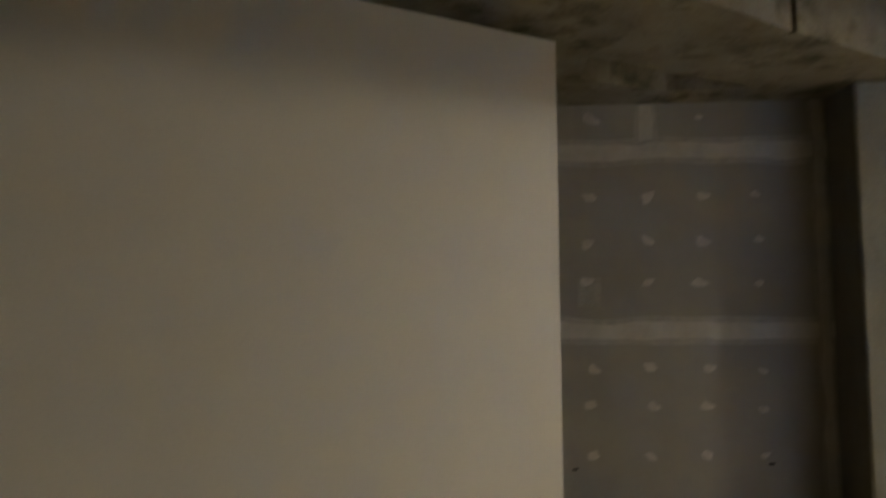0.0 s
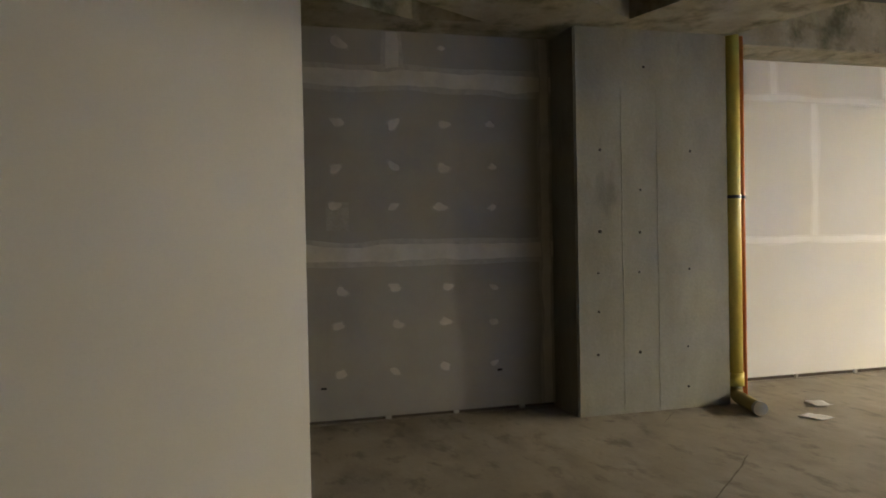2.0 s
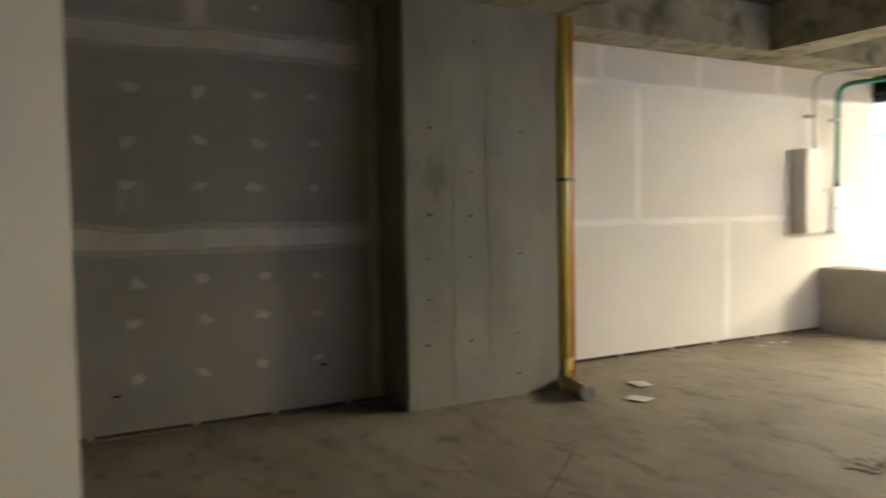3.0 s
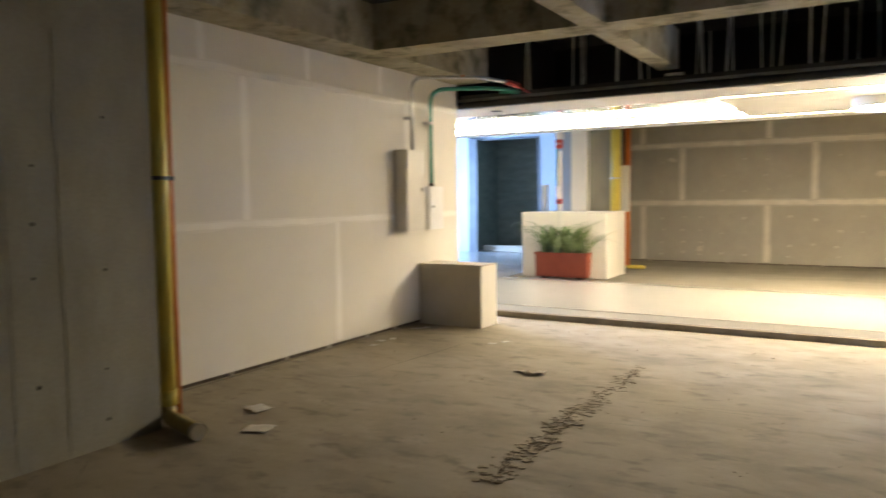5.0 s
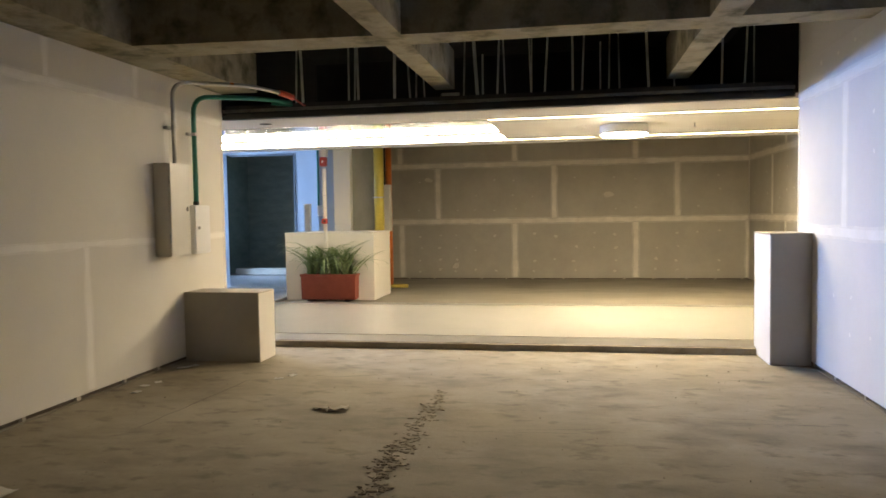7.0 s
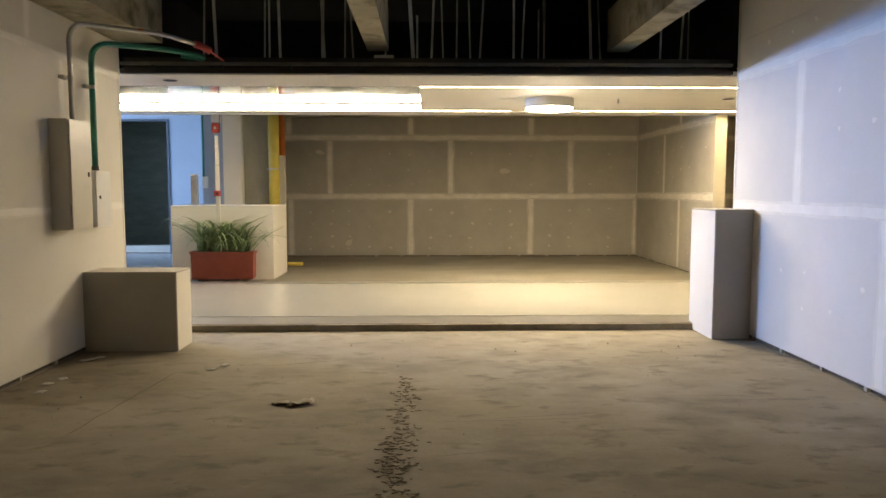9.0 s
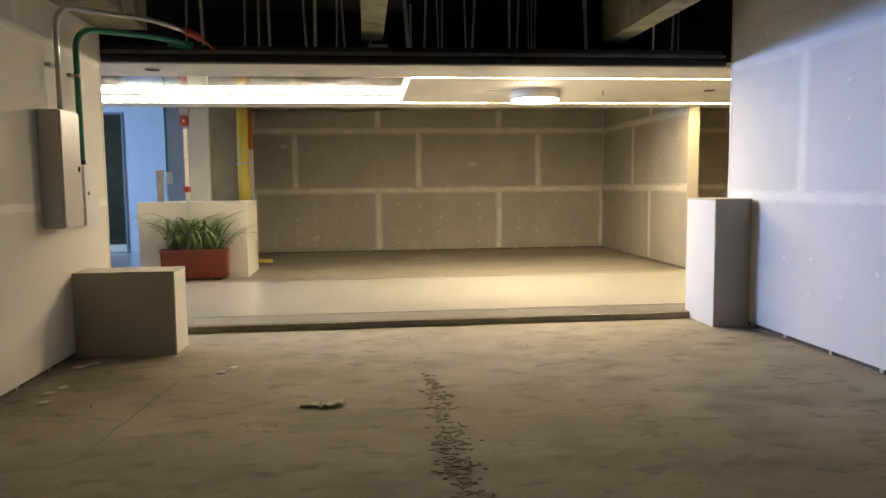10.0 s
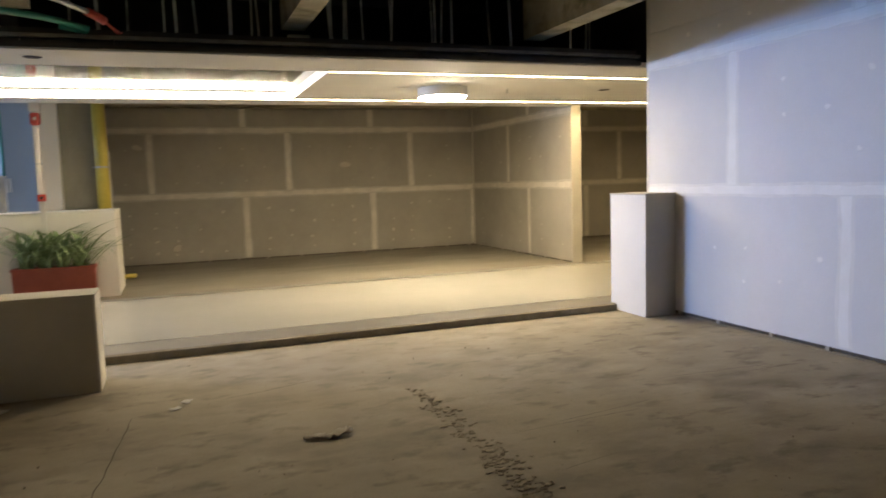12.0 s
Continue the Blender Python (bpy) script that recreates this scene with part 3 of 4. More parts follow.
# side towards the light again takes a paler colour than the front
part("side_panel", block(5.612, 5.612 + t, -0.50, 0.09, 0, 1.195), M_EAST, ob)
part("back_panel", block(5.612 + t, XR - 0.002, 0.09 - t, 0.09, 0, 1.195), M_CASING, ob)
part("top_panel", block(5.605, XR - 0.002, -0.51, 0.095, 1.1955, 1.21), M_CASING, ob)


# ---- ledge block and planter across the passage ----
ledge = thing("ledge_block", "pale grey boxed ledge beside the passage", "box")
part("front_panel", block(-0.905, 0.625, 3.90, 3.92, Z2, 1.13), M_PRIMED, ledge)
part("side_panel", block(0.605, 0.625, 3.9205, 4.95, Z2, 1.13), M_PRIMED, ledge)
part("side_panel", block(-0.905, -0.885, 3.9205, 4.95, Z2, 1.13), M_PRIMED, ledge)
part("top_panel", block(-0.91, 0.63, 3.895, 4.955, 1.1305, 1.15), M_PRIMED, ledge)

planter = thing("planter", "rectangular terracotta red planter box on small feet", "planter")
bm = bmesh.new()
px0, px1, py0, py1, pz0, pz1 = -0.56, 0.375, 3.66, 3.88, Z2 + 0.03, 0.475
ring = lambda i, z, b=0.0: [bm.verts.new(p) for p in ((px0 + i + b, py0 + i + b, z), (px1 - i - b, py0 + i + b, z), (px1 - i - b, py1 - i - b, z), (px0 + i + b, py1 - i - b, z))]
loops = [ring(0, pz0, 0.02), ring(0, pz0 + 0.03, 0.012), ring(0, pz1 - 0.035, 0.004), ring(-0.008, pz1 - 0.033), ring(-0.008, pz1), ring(0.018, pz1), ring(0.022, pz1 - 0.06)]
bm.faces.new(loops[0][::-1])
for a, c in zip(loops, loops[1:]):
    for k in range(4):
        bm.faces.new((a[k], a[(k + 1) % 4], c[(k + 1) % 4], c[k]))
part("body", bm, M_TERRA, planter)
part("soil", block(px0 + 0.02, px1 - 0.02, py0 + 0.02, py1 - 0.02, pz1 - 0.08, pz1 - 0.045), M_SOIL, planter, "dark potting soil")
for fx in (px0 + 0.1, px1 - 0.2):
    part("foot", block(fx, fx + 0.10, py0 + 0.03, py1 - 0.03, Z2, Z2 + 0.03), M_BLACK, planter, "black foot")

plant = thing("grass_plant", "green striped grass-like plant with arching leaves", "plant")
blades = []
for k in range(10):
    r = random.Random(100 + k)
    bm = bmesh.new()
    length, lean, droop, width = r.uniform(0.42, 0.66), r.uniform(0.05, 1.5), r.uniform(0.45, 1.8), r.uniform(0.008, 0.013)
    prev, n = None, 8
    pos, ang = Vector((0, 0, 0)), math.pi / 2 - lean * 0.55
    for i in range(n + 1):
        s = i / n
        w = width * (1 - s ** 2.2) + 0.0006
        cur = [bm.verts.new((pos.x, -w, pos.z + 0.3 * w)), bm.verts.new((pos.x, 0, pos.z)), bm.verts.new((pos.x, w, pos.z + 0.3 * w))]
        if prev:
            bm.faces.new((prev[0], prev[1], cur[1], cur[0])), bm.faces.new((prev[1], prev[2], cur[2], cur[1]))
        prev = cur
        pos = pos + Vector((math.cos(ang), 0, math.sin(ang))) * (length / n)
        ang -= droop * (0.35 + s) * 0.24
    me = bpy.data.meshes.new("leaf")
    bm.to_mesh(me)
    bm.free()
    me.materials.append(M_LEAF)
    blades.append(me)
r = random.Random(5)
for cx, cn in ((-0.40, 42), (-0.20, 74), (0.02, 48), (0.20, 54)):
    for k in range(cn):
        leaf = new("leaf", blades[r.randrange(10)])
        leaf.parent = plant
        turn = r.uniform(0, 360)
        sc = r.uniform(1.05, 1.7) * (1.15 if cx == -0.20 else 1.0)
        back_off = 0.55 if 20 < turn < 160 else 1.0
        leaf.matrix_world = pose(cx + r.gauss(0, 0.035), 3.765 + r.gauss(0, 0.02), pz1 - 0.05, 0, 0, turn) @ Matrix.Diagonal((sc * (0.4 if 40 < turn < 140 else back_off), sc, sc, 1))

# ---- pipes and fittings across the passage ----
pipe = thing("yellow_pipe", "thick yellow vertical pipe against the concrete column", "pipe")
part("pipe", tube([(0.43, 5.0, 1.151), (0.43, 5.0, 2.83)], 0.088, 20), M_YELLOW, pipe, smooth=True)
bm = tube([(0.43, 5.0, 1.725), (0.43, 5.0, 1.75)], 0.094, 20)
part("clamp", bm, M_GALV, pipe, "pale metal clamp")
part("clamp_ear", block(0.315, 0.355, 4.96, 5.06, 1.722, 1.752, 0.002), M_GALV, pipe)
pipe = thing("orange_pipe", "orange-brown vertical pipe with a floor bend", "pipe")
part("pipe", tube([(0.405, 5.80, 0.10), (0.405, 5.80, 2.83)], 0.058, 18), M_ORANGE, pipe, smooth=True)
part("bend", tube(rounded([(0.405, 5.80, 0.16), (0.405, 5.80, 0.07), (0.74, 5.82, 0.07)], 0.08), 0.036, 14), M_YELLOW, pipe, "yellow bend on the floor", smooth=True)
part("riser", tube([(0.365, 5.66, Z2), (0.365, 5.66, 2.83)], 0.014, 10), M_BLACK, pipe, smooth=True)
box_ = thing("junction_box", "grey narrow steel box beside the pipes", "electrical box")
part("body", block(0.355, 0.49, 5.56, 5.68, 1.12, 1.985, 0.006), M_PANEL, box_)
part("bracket", block(0.352, 0.50, 5.681, 5.70, 1.40, 1.45), M_GALV, box_)

pole = thing("alarm_riser", "white surface conduit with red fire alarm devices", "fire alarm")
part("conduit", block(-0.215, -0.155, 3.862, 3.892, Z2, 2.20, 0.004), M_PANEL, pole)
part("upper_box", block(-0.25, -0.13, 3.83, 3.93, 2.40, 2.53, 0.006), M_PANEL, pole)
beacon = part("beacon", block(-0.24, -0.13, 3.80, 3.895, 2.235, 2.385, 0.015), M_RED, pole, "red alarm beacon")
part("beacon_lens", block(-0.20, -0.17, 3.788, 3.80, 2.29, 2.33, 0.004), M_PANEL, beacon, "pale beacon lens")
call = part("call_point", block(-0.235, -0.135, 3.825, 3.861, 1.295, 1.38, 0.006), M_RED, pole, "red call point")
part("call_plate", block(-0.205, -0.165, 3.818, 3.825, 1.322, 1.353), M_BLACK, call)
part("clip", block(-0.222, -0.148, 3.858, 3.896, 1.75, 1.77), M_GALV, pole)
lobby_con = thing("green_conduit", "thin green conduit on the lobby pier", "conduit")
part("tube", tube([(-0.88, 5.47, 1.62), (-0.88, 5.47, 2.88)], 0.018, 10), M_GREEN, lobby_con, smooth=True)
part("outlet_box", block(-0.895, -0.80, 5.44, 5.498, 1.42, 1.62, 0.004), M_PANEL, lobby_con, "pale outlet box")
lb = thing("ledge_box", "small grey upright box on the ledge", "box")
part("body", block(-0.79, -0.695, 4.50, 4.60, 1.151, 1.62, 0.005), M_GALV, lb)
part("cap", block(-0.80, -0.685, 4.49, 4.61, 1.6205, 1.635), M_PANEL, lb)

# frame of the dark opening in the lobby
fr = thing("opening_frame", "dark blue-grey steel frame round an opening", "frame", "", "structure")
part("jamb", block(-4.17, -3.93, LY - 0.14, LY - 0.105, 0.0855, 2.84), M_FRAME, fr)
part("jamb", block(-2.38, -2.342, LY - 0.02, LY + 0.15, 0.0855, 2.80), M_FRAME, fr)
part("head", block(-3.925, -2.342, LY - 0.02, LY + 0.15, 2.801, 2.838), M_FRAME, fr)
part("sill", block(-3.93, -2.385, LY + 0.16, LY + 0.4, 0.0855, 0.22), M_CASING, fr)

# ---- pipe with bend beside the column ----
pipe = thing("yellow_pipe", "yellow vertical pipe with a bend at the floor", "pipe")
PX, PY = 0.575, -4.763
part("pipe", tube([(PX, PY, 0.13), (PX, PY, ZB + 0.01)], 0.060, 22), M_YELLOW, pipe, smooth=True)
part("bend", tube(rounded([(PX, PY, 0.20), (PX, PY, 0.051), (PX + 0.42, PY - 0.12, 0.051)], 0.075), 0.049, 18, caps=False), M_OLIVE, pipe, "olive floor bend, yellow darkened for shade", smooth=True)
part("socket", tube([(PX, PY, 0.13), (PX, PY, 0.23)], 0.067, 22), M_YELLOW, pipe, smooth=True)
bm = tube([(PX + 0.40, PY - 0.114, 0.052), (PX + 0.44, PY - 0.126, 0.052)], 0.051, 18)
part("end_cap", bm, M_CASING, pipe, "pale dusty end cap")
bm = tube([(PX, PY, 1.565), (PX, PY, 1.59)], 0.066, 22)
part("clamp", bm, M_BLACK, pipe, "dark metal clamp")
part("clamp_arm", block(PX - 0.11, PX - 0.05, PY - 0.11, PY - 0.04, 1.568, 1.588), M_BLACK, pipe)
thin = thing("orange_conduit", "thin orange conduit beside the yellow pipe", "conduit")
part("tube", tube([(PX, PY + 0.090, 0.0), (PX, PY + 0.090, ZB + 0.01)], 0.017, 12), M_ORANGE, thin, smooth=True)
part("clip", tube([(PX, PY + 0.090, 1.565), (PX, PY + 0.090, 1.59)], 0.024, 12), M_BLACK, thin)

# marks of the formwork on the column
holes = bmesh.new()
for y, z, s in ((-5.90, 1.92, 1), (-5.58, 1.63, .8), (-5.16, 1.92, .8), (-5.91, 1.33, 1.2), (-5.59, 1.32, 1), (-5.93, 1.03, .8), (-5.60, 1.03, .8),
                (-5.18, 1.04, .8), (-5.93, 0.75, .8), (-5.94, 0.44, 1), (-5.60, 0.44, 1.1), (-5.20, 0.46, .7), (-5.20, 0.16, .9), (-5.54, 2.53, .8)):
    hb = bmesh.new()
    bmesh.ops.create_cone(hb, cap_ends=True, segments=10, radius1=0.013 * s, radius2=0.010 * s, depth=0.006,
                          matrix=Matrix.Translation((0.6155, y, z)) @ pose(0, 0, 0, 0, 90, 0))
    part("tie_hole", hb, M_DARK, column)
for y, w in ((-5.73, 0.005), (-5.44, 0.004)):
    bm = bmesh.new()
    prev = None
    for i in range(41):
        z = 0.02 + (2.35 if w < 0.006 else 2.0) * i / 40
        o = 0.004 * noise.noise((z * 3, y, 0))
        cur = [bm.verts.new((0.614, y - w + o, z)), bm.verts.new((0.6180, y + o, z)), bm.verts.new((0.614, y + w + o, z))]
        if prev:
            bm.faces.new((prev[0], prev[1], cur[1], cur[0])), bm.faces.new((prev[1], prev[2], cur[2], cur[1]))
        prev = cur
    part("formwork_fin", bm, M_CONCRETE, column)

# ---- electrical boxes and conduits on the wall ----
eb = thing("electrical_cabinet", "tall beige steel electrical cabinet on the wall", "electrical box")
part("body", block(0.001, 0.155, -1.34, -0.99, 1.075, 1.95, 0.005), M_PANEL, eb)
cab_door = part("door", block(0.1555, 0.168, -1.335, -0.995, 1.08, 1.945, 0.003), M_PANEL, eb)
part("latch", block(0.1685, 0.176, -1.06, -1.035, 1.50, 1.54, 0.002), M_BLACK, cab_door, "small dark latch")
part("hinge", tube([(0.162, -1.338, 1.2), (0.162, -1.338, 1.28)], 0.007, 8), M_GALV, eb)
part("hinge", tube([(0.162, -1.338, 1.75), (0.162, -1.338, 1.83)], 0.007, 8), M_GALV, eb)
eb = thing("electrical_box", "small white electrical box on the wall", "electrical box")
part("body", block(0.001, 0.11, -0.82, -0.52, 1.07, 1.56, 0.004), M_WHITE_BOX, eb)
box_cover = part("cover", block(0.1105, 0.122, -0.815, -0.525, 1.075, 1.555, 0.003), M_WHITE_BOX, eb)
part("lock", block(0.1225, 0.128, -0.765, -0.735, 1.315, 1.345, 0.002), M_BLACK, box_cover, "black lock")

con = thing("steel_conduit", "grey steel conduit bending to the ceiling void", "conduit")
part("tube", tube(rounded([(0.07, -1.08, 1.95), (0.07, -1.08, 2.74), (0.62, -0.55, 2.765), (0.86, -0.30, 2.715)], 0.15), 0.0195, 12), M_GALV, con, smooth=True)
part("clamp", block(0.001, 0.045, -1.145, -1.055, 2.285, 2.315, 0.002), M_GALV, con)
part("clamp", tube([(0.07, -1.08, 2.285), (0.07, -1.08, 2.315)], 0.023, 12), M_GALV, con)
part("red_tape", tube([(0.47, -0.695, 2.76), (0.50, -0.667, 2.762)], 0.019, 12), M_ORANGE, con, "orange tape")
part("flexible_end", tube(rounded([(0.84, -0.32, 2.72), (0.90, -0.25, 2.705), (0.95, -0.21, 2.675)], 0.05), 0.032, 12), M_RED, con, "orange-red flexible end", smooth=True)
for k in range(4):
    part("wire", tube(rounded([(0.94, -0.22, 2.68), (0.97 + 0.02 * k, -0.19 + 0.02 * k, 2.665 - 0.02 * k), (1.0 + 0.02 * k, -0.17, 2.64 - 0.012 * k)], 0.02), 0.006, 6), M_RED, con)
con = thing("green_conduit", "green plastic conduit bending to the ceiling void", "conduit")
part("tube", tube(rounded([(0.06, -0.68, 1.56), (0.06, -0.68, 2.66), (0.55, -0.16, 2.70), (0.80, 0.10, 2.68)], 0.17), 0.025, 14), M_GREEN, con, smooth=True)
part("socket", tube([(0.06, -0.68, 1.561), (0.06, -0.68, 1.60)], 0.030, 14), M_BLACK, con)
part("clamp", tube([(0.06, -0.68, 2.265), (0.06, -0.68, 2.295)], 0.030, 12), M_GALV, con)
part("clamp", block(0.001, 0.036, -0.745, -0.65, 2.265, 2.295, 0.002), M_GALV, con)
part("second_tube", tube([(0.62, -0.02, 2.665), (0.95, 0.28, 2.655)], 0.020, 12), M_GREEN, con, smooth=True)

# ---- black track and hangers in the ceiling void ----
tr = thing("header_track", "black steel header track across the opening", "steel track")
part("lower_rail", block(0.004, XR - 0.006, 0.04, 0.12, ZC + 0.005, ZC + 0.05), M_BLACK, tr)
part("upper_rail", block(0.004, XR - 0.006, 0.05, 0.09, ZC + 0.085, ZC + 0.115), M_RAIL, tr)
part("back_plate", block(0.004, XR - 0.006, 0.121, 0.126, ZC + 0.052, ZC + 0.17), M_BLACK, tr)
for k in range(9):
    x = 0.3 + 0.66 * k
    part("bolt", block(x, x + 0.025, 0.058, 0.082, ZC + 0.0505, ZC + 0.0845), M_BLACK, tr)
r = random.Random(3)
for x, dy, top, w in ((0.87, -.15, 3.89, .028), (1.37, -.05, 3.89, .018), (1.47, 0, 3.89, .026), (1.91, -.1, 3.89, .03), (2.11, .1, 3.89, .016), (2.20, .2, 3.89, .016),
                      (2.83, 0, 3.89, .036), (3.00, .3, 3.89, .022), (3.13, 0, 3.4, .014), (3.41, 0, 3.89, .015), (3.52, .45, 3.89, .022), (3.85, 0, 3.89, .022),
                      (3.94, .1, 3.89, .018), (4.15, .3, 3.3, .016), (4.25, .6, 3.89, .018), (4.63, -.1, 3.89, .026), (5.36, 0, 3.89, .02), (5.60, .1, 3.89, .02), (5.72, .2, 3.89, .014),
                      (0.60, .3, 3.89, .018), (1.02, 1.3, 3.89, .02), (1.72, 1.6, 3.89, .026), (2.45, 1.4, 3.89, .02), (3.32, 1.5, 3.89, .02), (4.45, 1.7, 3.89, .02), (5.1, 1.4, 3.89, .02)):
    hg = tagged(new("ceiling_hanger"), "thin galvanised strap hanging in the dark void", "hanger", "ceiling hangers")
    lean = r.uniform(-0.06, 0.06)
    w *= 1.05
    y = 0.43 + dy
    base = ZC + (0.1365 if x < CX + 0.05 and y > 0.84 else 0.0515)
    bm = block(-w / 2, w / 2, -0.002, 0.002, 0, top - base)
    for v in bm.verts:
        v.co.x += lean * v.co.z
    st = part("strap", bm, M_STRAP, hg)
    part("foot_clip", block(-w / 2 - 0.006, w / 2 + 0.006, -0.015, 0.015, -0.0005, 0.03), M_GALV, hg)
    hg.matrix_world = pose(x, y, base)
br = thing("angle_brace", "galvanised angle brace under the rib end", "brace")
part("horizontal", block(2.42, 2.62, 0.425, 0.445, 2.735, 2.765), M_GALV, br)
part("diagonal", tube([(2.52, 0.435, 2.76), (2.86, 0.60, 2.64)], 0.012, 8), M_GALV, br)
part("upright", tube([(2.86, 0.60, ZC + 0.051), (2.86, 0.60, 3.2)], 0.011, 8), M_GALV, br)

# fittings of the passage ceiling
for x, y, lab in ((0.35, 0.42, "small dark slot vent in the ceiling"), (3.96, 1.92, "small round flush ceiling vent"), (6.66, 1.80, "small dark slot vent in the ceiling")):
    v = thing("ceiling_vent", lab, "vent", "ceiling vents")
    bm = bmesh.new()
    bmesh.ops.create_cone(bm, cap_ends=True, segments=24, radius1=0.09, radius2=0.10, depth=0.008, matrix=Matrix.Translation((x, y, ZC + 0.0015)))
    part("ring", bm, M_PANEL, v)
    bm = bmesh.new()
    bmesh.ops.create_cone(bm, cap_ends=True, segments=24, radius1=0.07, radius2=0.07, depth=0.003, matrix=Matrix.Translation((x, y, ZC - 0.0105)))
    part("grille", bm, M_DARK if x != 3.96 else M_PANEL, v)
sp = thing("sprinkler", "small metal sprinkler head in the ceiling", "sprinkler")
part("stem", tube([(5.33, 1.91, ZC), (5.33, 1.91, ZC - 0.05)], 0.009, 8), M_GALV, sp)
part("plate", tube([(5.33, 1.91, ZC - 0.05), (5.33, 1.91, ZC - 0.054)], 0.022, 12), M_GALV, sp)

# ---- filler patches over the screws ----
blobs = [blob_mesh("filler_patch", 40 + k, 0.039, M_DAB) for k in range(6)]
far_blobs = [blob_mesh("filler_patch", 20 + k, 0.036, M_FAR_PATCH) for k in range(6)]
east_blobs = [blob_mesh("filler_patch", 80 + k, 0.028, M_EAST_TAPE) for k in range(6)]
pale_blobs = [blob_mesh("filler_patch", 60 + k, 0.028, M_PRIMED_TAPE) for k in range(6)]
r = random.Random(11)


def patch(wall, m, u, z, s=1.0, meshes=blobs):
    ob = new("filler_patch", meshes[r.randrange(len(meshes))])
    ob.parent = wall
    ob.matrix_world = m @ Matrix.Translation((u, 0.0005, z)) @ pose(0, 0, 0, 0, r.uniform(-35, 35), 0) @ Matrix.Diagonal((s * r.uniform(0.85, 1.15), 1, s * r.uniform(0.85, 1.15), 1))


for u in (1.64, 1.23, 0.86, 0.48, 2.03):
    for z in (2.13, 1.82, 1.53, 0.93, 0.69, 0.355):
        patch(recess, mc, u + r.gauss(0, 0.012), z + r.gauss(0, 0.012), (1.3 if u > 0.6 else 0.9))
patch(recess, mc, 1.61, 2.69, 1.6)
patch(recess, mc, 0.86, 2.69, 0.8)
bm = block(1.56, 1.72, 0.0003, 0.0012, 1.37, 1.57, 0.0)
ob = part("skim_patch", bm, M_DAB_EDGE, recess)
ob.matrix_world = mc
for u, z in ((1.76, 0.26), (0.45, 0.31)):
    ob = part("notch", block(u - 0.02, u + 0.02, -0.001, 0.002, z - 0.008, z + 0.008), M_DARK, recess)
    ob.matrix_world = mc
for x in (0.59, 1.03, 1.37, 1.8, 2.2, 3.05, 3.45, 3.86, 4.27, 4.68, 5.5, 5.9, 6.3, 6.7):
    for z in (0.22, 0.42, 0.68, 0.96):
        if r.random() < (0.95 if x < 1.5 else 0.7):
            patch(back, mb, 12 - x + r.gauss(0, 0.02), z + r.gauss(0, 0.02), r.uniform(0.6, 1.15), far_blobs)
for x in (0.6, 1.4, 1.8, 2.2, 2.6, 3.0, 3.86, 4.27, 4.68, 5.08, 5.5, 6.3, 6.7):
    for z in (1.5, 1.8, 2.1):
        if r.random() < 0.45:
            patch(back, mb, 12 - x + r.gauss(0, 0.02), z + r.gauss(0, 0.02), r.uniform(0.5, 0.8), far_blobs)
patch(back, mb, 12 - 1.37, 0.30, 2.2, far_blobs)
patch(back, mb, 12 - 4.55, 1.78, 2.6, far_blobs)
patch(back, mb, 12 - 0.8, 2.15, 2.0, far_blobs)
for u in (0.5, 1.4, 2.2, 2.6, 3.0, 3.7):
    for z in (0.3, 0.6, 0.9, 1.6, 1.75, 2.1):
        if r.random() < 0.7:
            patch(divider, md, u + r.gauss(0, 0.02), z + r.gauss(0, 0.03), r.uniform(0.6, 0.9), far_blobs)
for y, z in ((-1.82, 2.12), (-2.24, 1.86), (-1.83, 1.84), (-2.52, 1.53), (-1.05, 0.71), (-1.43, 0.73), (-1.41, 0.44), (-1.81, 0.48), (-1.09, 2.69), (-1.45, 2.71), (-0.68, 2.69),
             (-2.6, 2.1), (-2.9, 1.8), (-2.2, 0.7), (-2.8, 0.45), (-3.2, 2.0), (-3.0, 0.8)):
    patch(right, mr, 4.2 + y, z, r.uniform(0.7, 1.1), east_blobs)

# ---- floor: crumbs, cracks, scraps ----
bm = bmesh.new()
r = random.Random(21)
for k in range(560):
    y = -1.72 - 2.9 * r.random() ** 0.85
    dens = 0.3 + 0.7 * min(1, (-1.7 - y) / 1.2)
    if r.random() > dens or noise.noise((3, y * 3.1, 9)) < -0.45 + 0.35 * r.random():
        continue
    clump = 0.12 * noise.noise((0, y * 2.2, 5)) + 0.02
    x = 2.785 + clump * 0.6 + r.gauss(0, 0.045 * dens + 0.008)
    s = r.uniform(0.005, 0.013) * (1.8 if r.random() < 0.12 else 1)
    res = bmesh.ops.create_icosphere(bm, subdivisions=1, radius=s, matrix=Matrix.Translation((x, y, s * 0.1)))
    wide, flat = r.uniform(1.1, 1.9), r.uniform(0.14, 0.32)
    for v in res["verts"]:
        v.co.x = x + (v.co.x - x) * wide
        v.co += Vector((r.uniform(-1, 1), r.uniform(-1, 1), 0)) * s * 0.4
        v.co.z = 0.001 + v.co.z * flat if v.co.z > 0 else -0.002
rub = part("rubble", bm, M_RUBBLE)
tagged(rub, "line of concrete crumbs along a floor joint", "rubble", "", "stuff")
bm = bmesh.new()
for k in range(130):
    x, y, s = r.uniform(0.2, 5.7), r.uniform(-5.5, -0.3), r.uniform(0.002, 0.006)
    res = bmesh.ops.create_icosphere(bm, subdivisions=1, radius=s, matrix=Matrix.Translation((x, y, 0.002)))
    for v in res["verts"]:
        v.co += Vector((r.uniform(-1, 1), r.uniform(-1, 1), 0)) * s * 0.4
grit = part("grit", bm, M_RUBBLE)
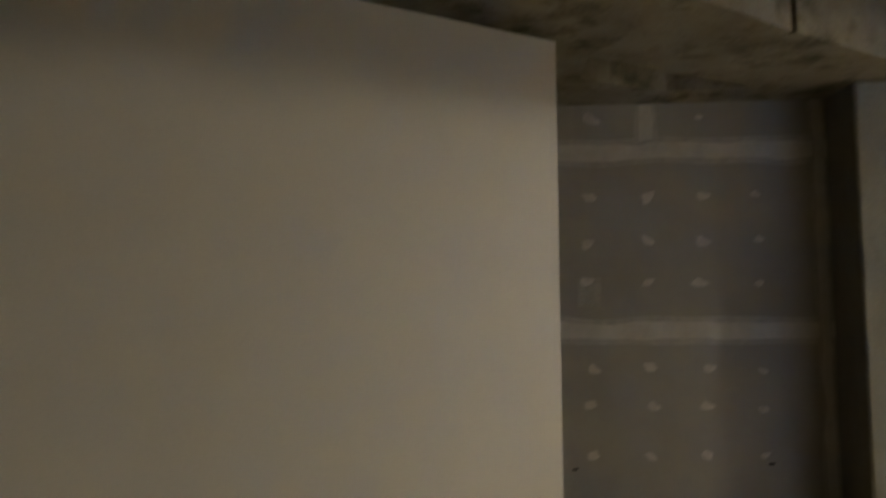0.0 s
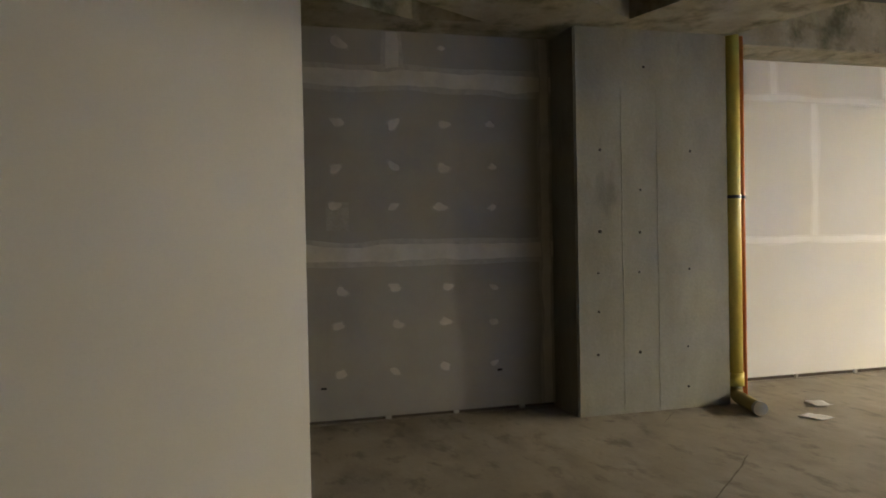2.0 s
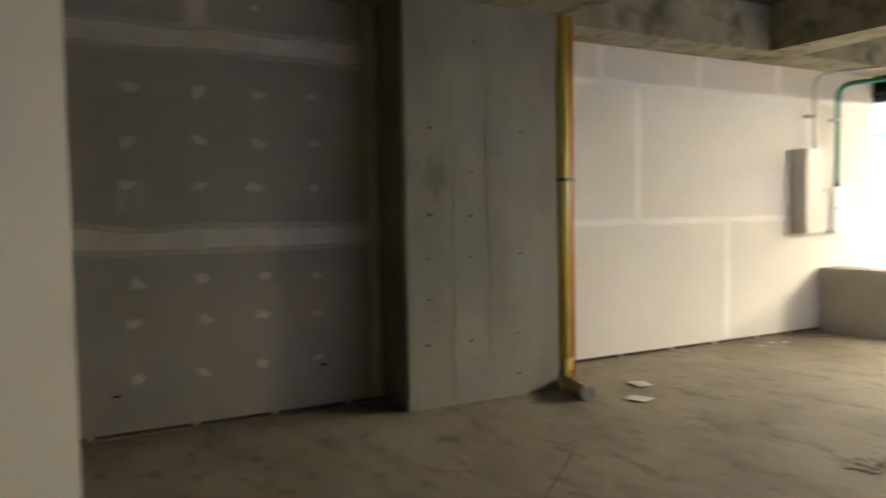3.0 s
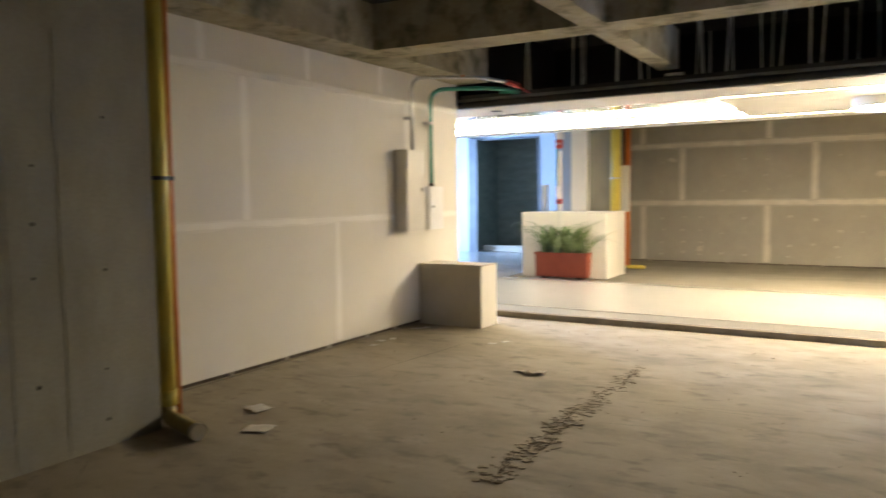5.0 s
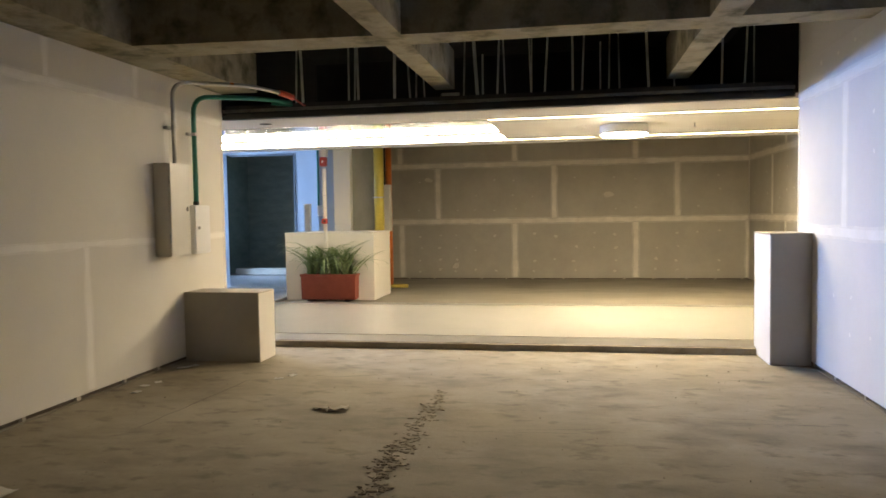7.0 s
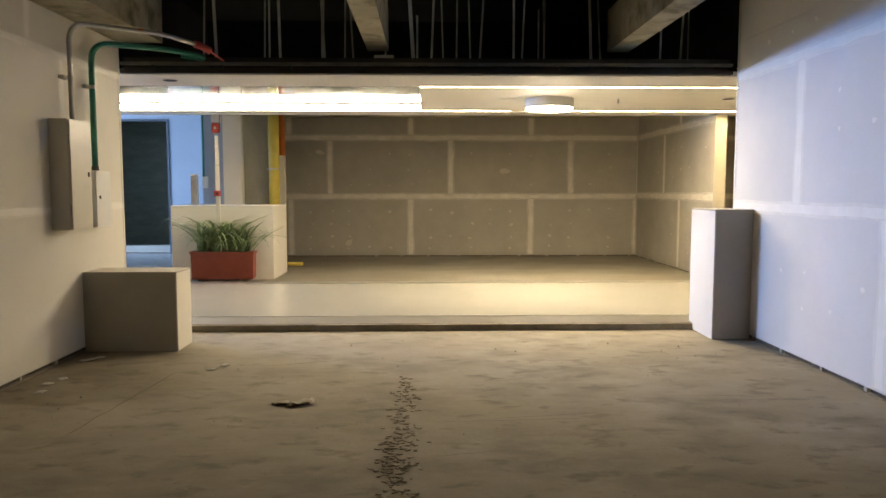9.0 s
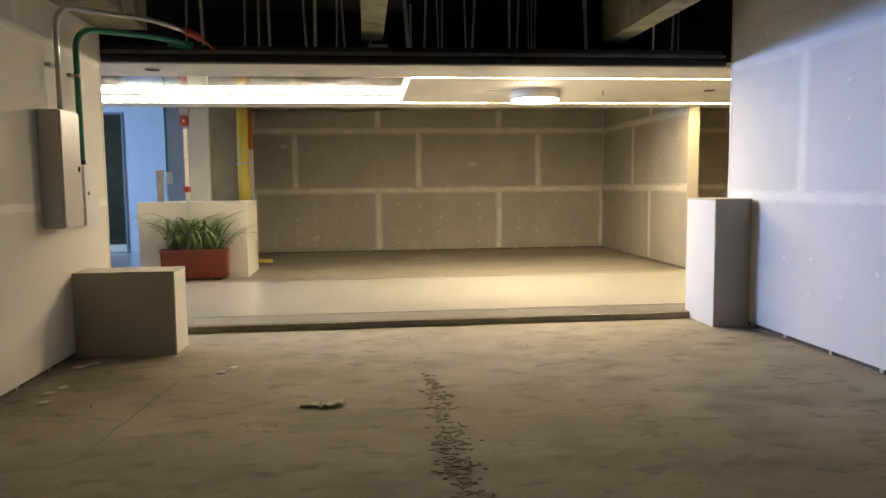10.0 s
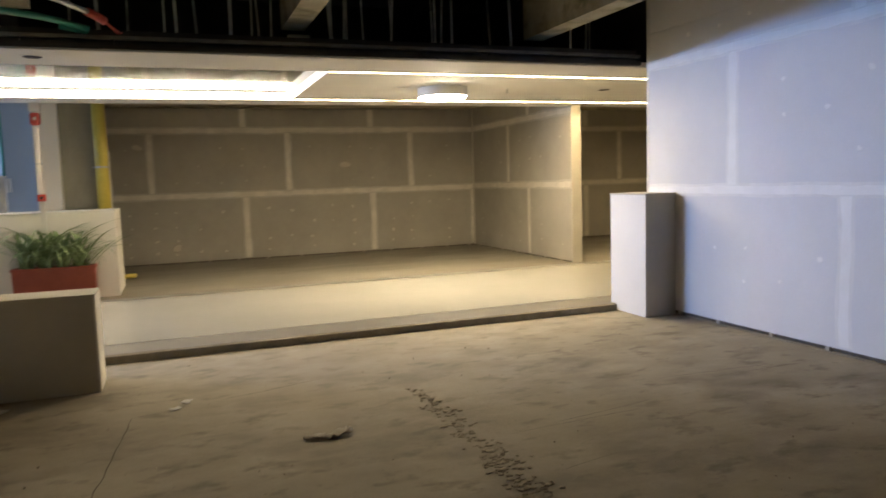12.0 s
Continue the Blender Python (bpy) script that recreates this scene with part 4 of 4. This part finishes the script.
tagged(grit, "scattered small grit on the concrete floor", "grit", "", "stuff")


def crack(points, width, seed):
    bm = bmesh.new()
    pts = rounded([(x, y, 0) for x, y in points], 0.2, 4)
    dense = []
    for a, c in zip(pts, pts[1:]):
        k = max(1, int((c - a).length / 0.04))
        dense += [a.lerp(c, i / k) for i in range(k)]
    dense.append(pts[-1])
    prev = None
    for i, p in enumerate(dense):
        d = (dense[min(i + 1, len(dense) - 1)] - dense[max(i - 1, 0)]).normalized()
        side = Vector((-d.y, d.x, 0))
        w = width * (0.5 + 0.8 * abs(noise.noise((i * 0.3, seed, 0)))) * min(1, 0.2 + i / 4, 0.2 + (len(dense) - 1 - i) / 4)
        o = side * 0.012 * noise.noise((i * 0.25, seed, 7))
        z = 0.0035
        cur = [bm.verts.new(p + o + side * w + Vector((0, 0, z))), bm.verts.new(p + o - side * w + Vector((0, 0, z)))]
        if prev:
            bm.faces.new((prev[0], prev[1], cur[1], cur[0]))
        prev = cur
    ob = part("floor_crack", bm, M_CRACK, floor)
    return ob


crack([(1.74, -5.56), (2.05, -5.9), (2.39, -6.30), (2.6, -6.6)], 0.007, 1)
crack([(1.03, -1.60), (0.98, -2.2), (0.92, -2.77), (0.9, -3.1)], 0.006, 2)
crack([(3.30, -2.80), (3.7, -2.75), (4.06, -2.68)], 0.0035, 3)
crack([(4.40, -2.32), (4.9, -2.34), (5.30, -2.37)], 0.004, 4)
crack([(0.72, -5.40), (0.95, -5.62)], 0.004, 5)
crack([(3.00, -2.86), (3.45, -2.83), (3.89, -2.80)], 0.0035, 6)
crack([(4.70, -2.46), (5.1, -2.44), (5.56, -2.44)], 0.004, 7)
crack([(3.00, -3.42), (3.22, -3.36), (3.40, -3.33)], 0.004, 8)
crack([(1.57, -1.47), (1.95, -1.36), (2.28, -1.25)], 0.008, 9)


def scrap_paper(name, label, x, y, w, d, turn, seed, curl=0.03, material=M_PAPER):
    rr = random.Random(seed)
    bm = bmesh.new()
    n = 7
    vs = [[None] * (n + 1) for _ in range(n + 1)]
    for j in range(n + 1):
        for i in range(n + 1):
            u, v = i / n - 0.5, j / n - 0.5
            z = 0.006 + curl * abs(noise.noise((u * 3 + seed, v * 3, seed)))
            edge = 1 + 0.18 * noise.noise((u * 4, v * 4, seed + 3))
            vs[j][i] = bm.verts.new((u * w * edge, v * d * edge, z))
    for j in range(n):
        for i in range(n):
            bm.faces.new((vs[j][i], vs[j][i + 1], vs[j + 1][i + 1], vs[j + 1][i]))
    ext = bmesh.ops.extrude_face_region(bm, geom=bm.faces[:])
    for g in ext["geom"]:
        if isinstance(g, bmesh.types.BMVert):
            g.co.z -= 0.0015
    ob = part(name, bm, material, None, smooth=True)
    ob.matrix_world = pose(x, y, 0.0, 0, 0, turn)
    return tagged(ob, label, "paper", "paper scraps")


scrap_paper("paper_scrap", "torn white paper scrap on the concrete floor", 1.17, -4.56, 0.18, 0.13, 20, 1, 0.014)
scrap_paper("paper_scrap", "torn white paper scrap on the concrete floor", 0.85, -4.24, 0.17, 0.13, -15, 2, 0.014)
scrap_paper("paper_scrap", "crumpled tan paper scrap on the concrete floor", 2.13, -2.46, 0.17, 0.08, 25, 3, 0.045, M_CARD)
scrap_paper("paper_scrap", "crumpled tan paper scrap on the concrete floor", 2.00, -2.45, 0.12, 0.06, -10, 4, 0.03, M_CARD)
scrap_paper("paper_scrap", "small white paper flake beside the wall", 0.20, -1.18, 0.07, 0.20, -30, 5, 0.015)
for k, (x, y) in enumerate(((0.29, -2.15), (0.27, -1.80), (0.23, -1.94), (1.28, -1.55), (1.35, -1.42))):
    scrap_paper("paper_scrap", "small pale paper flake on the concrete floor", x, y, 0.06, 0.07, 40 * k, 6 + k, 0.012)
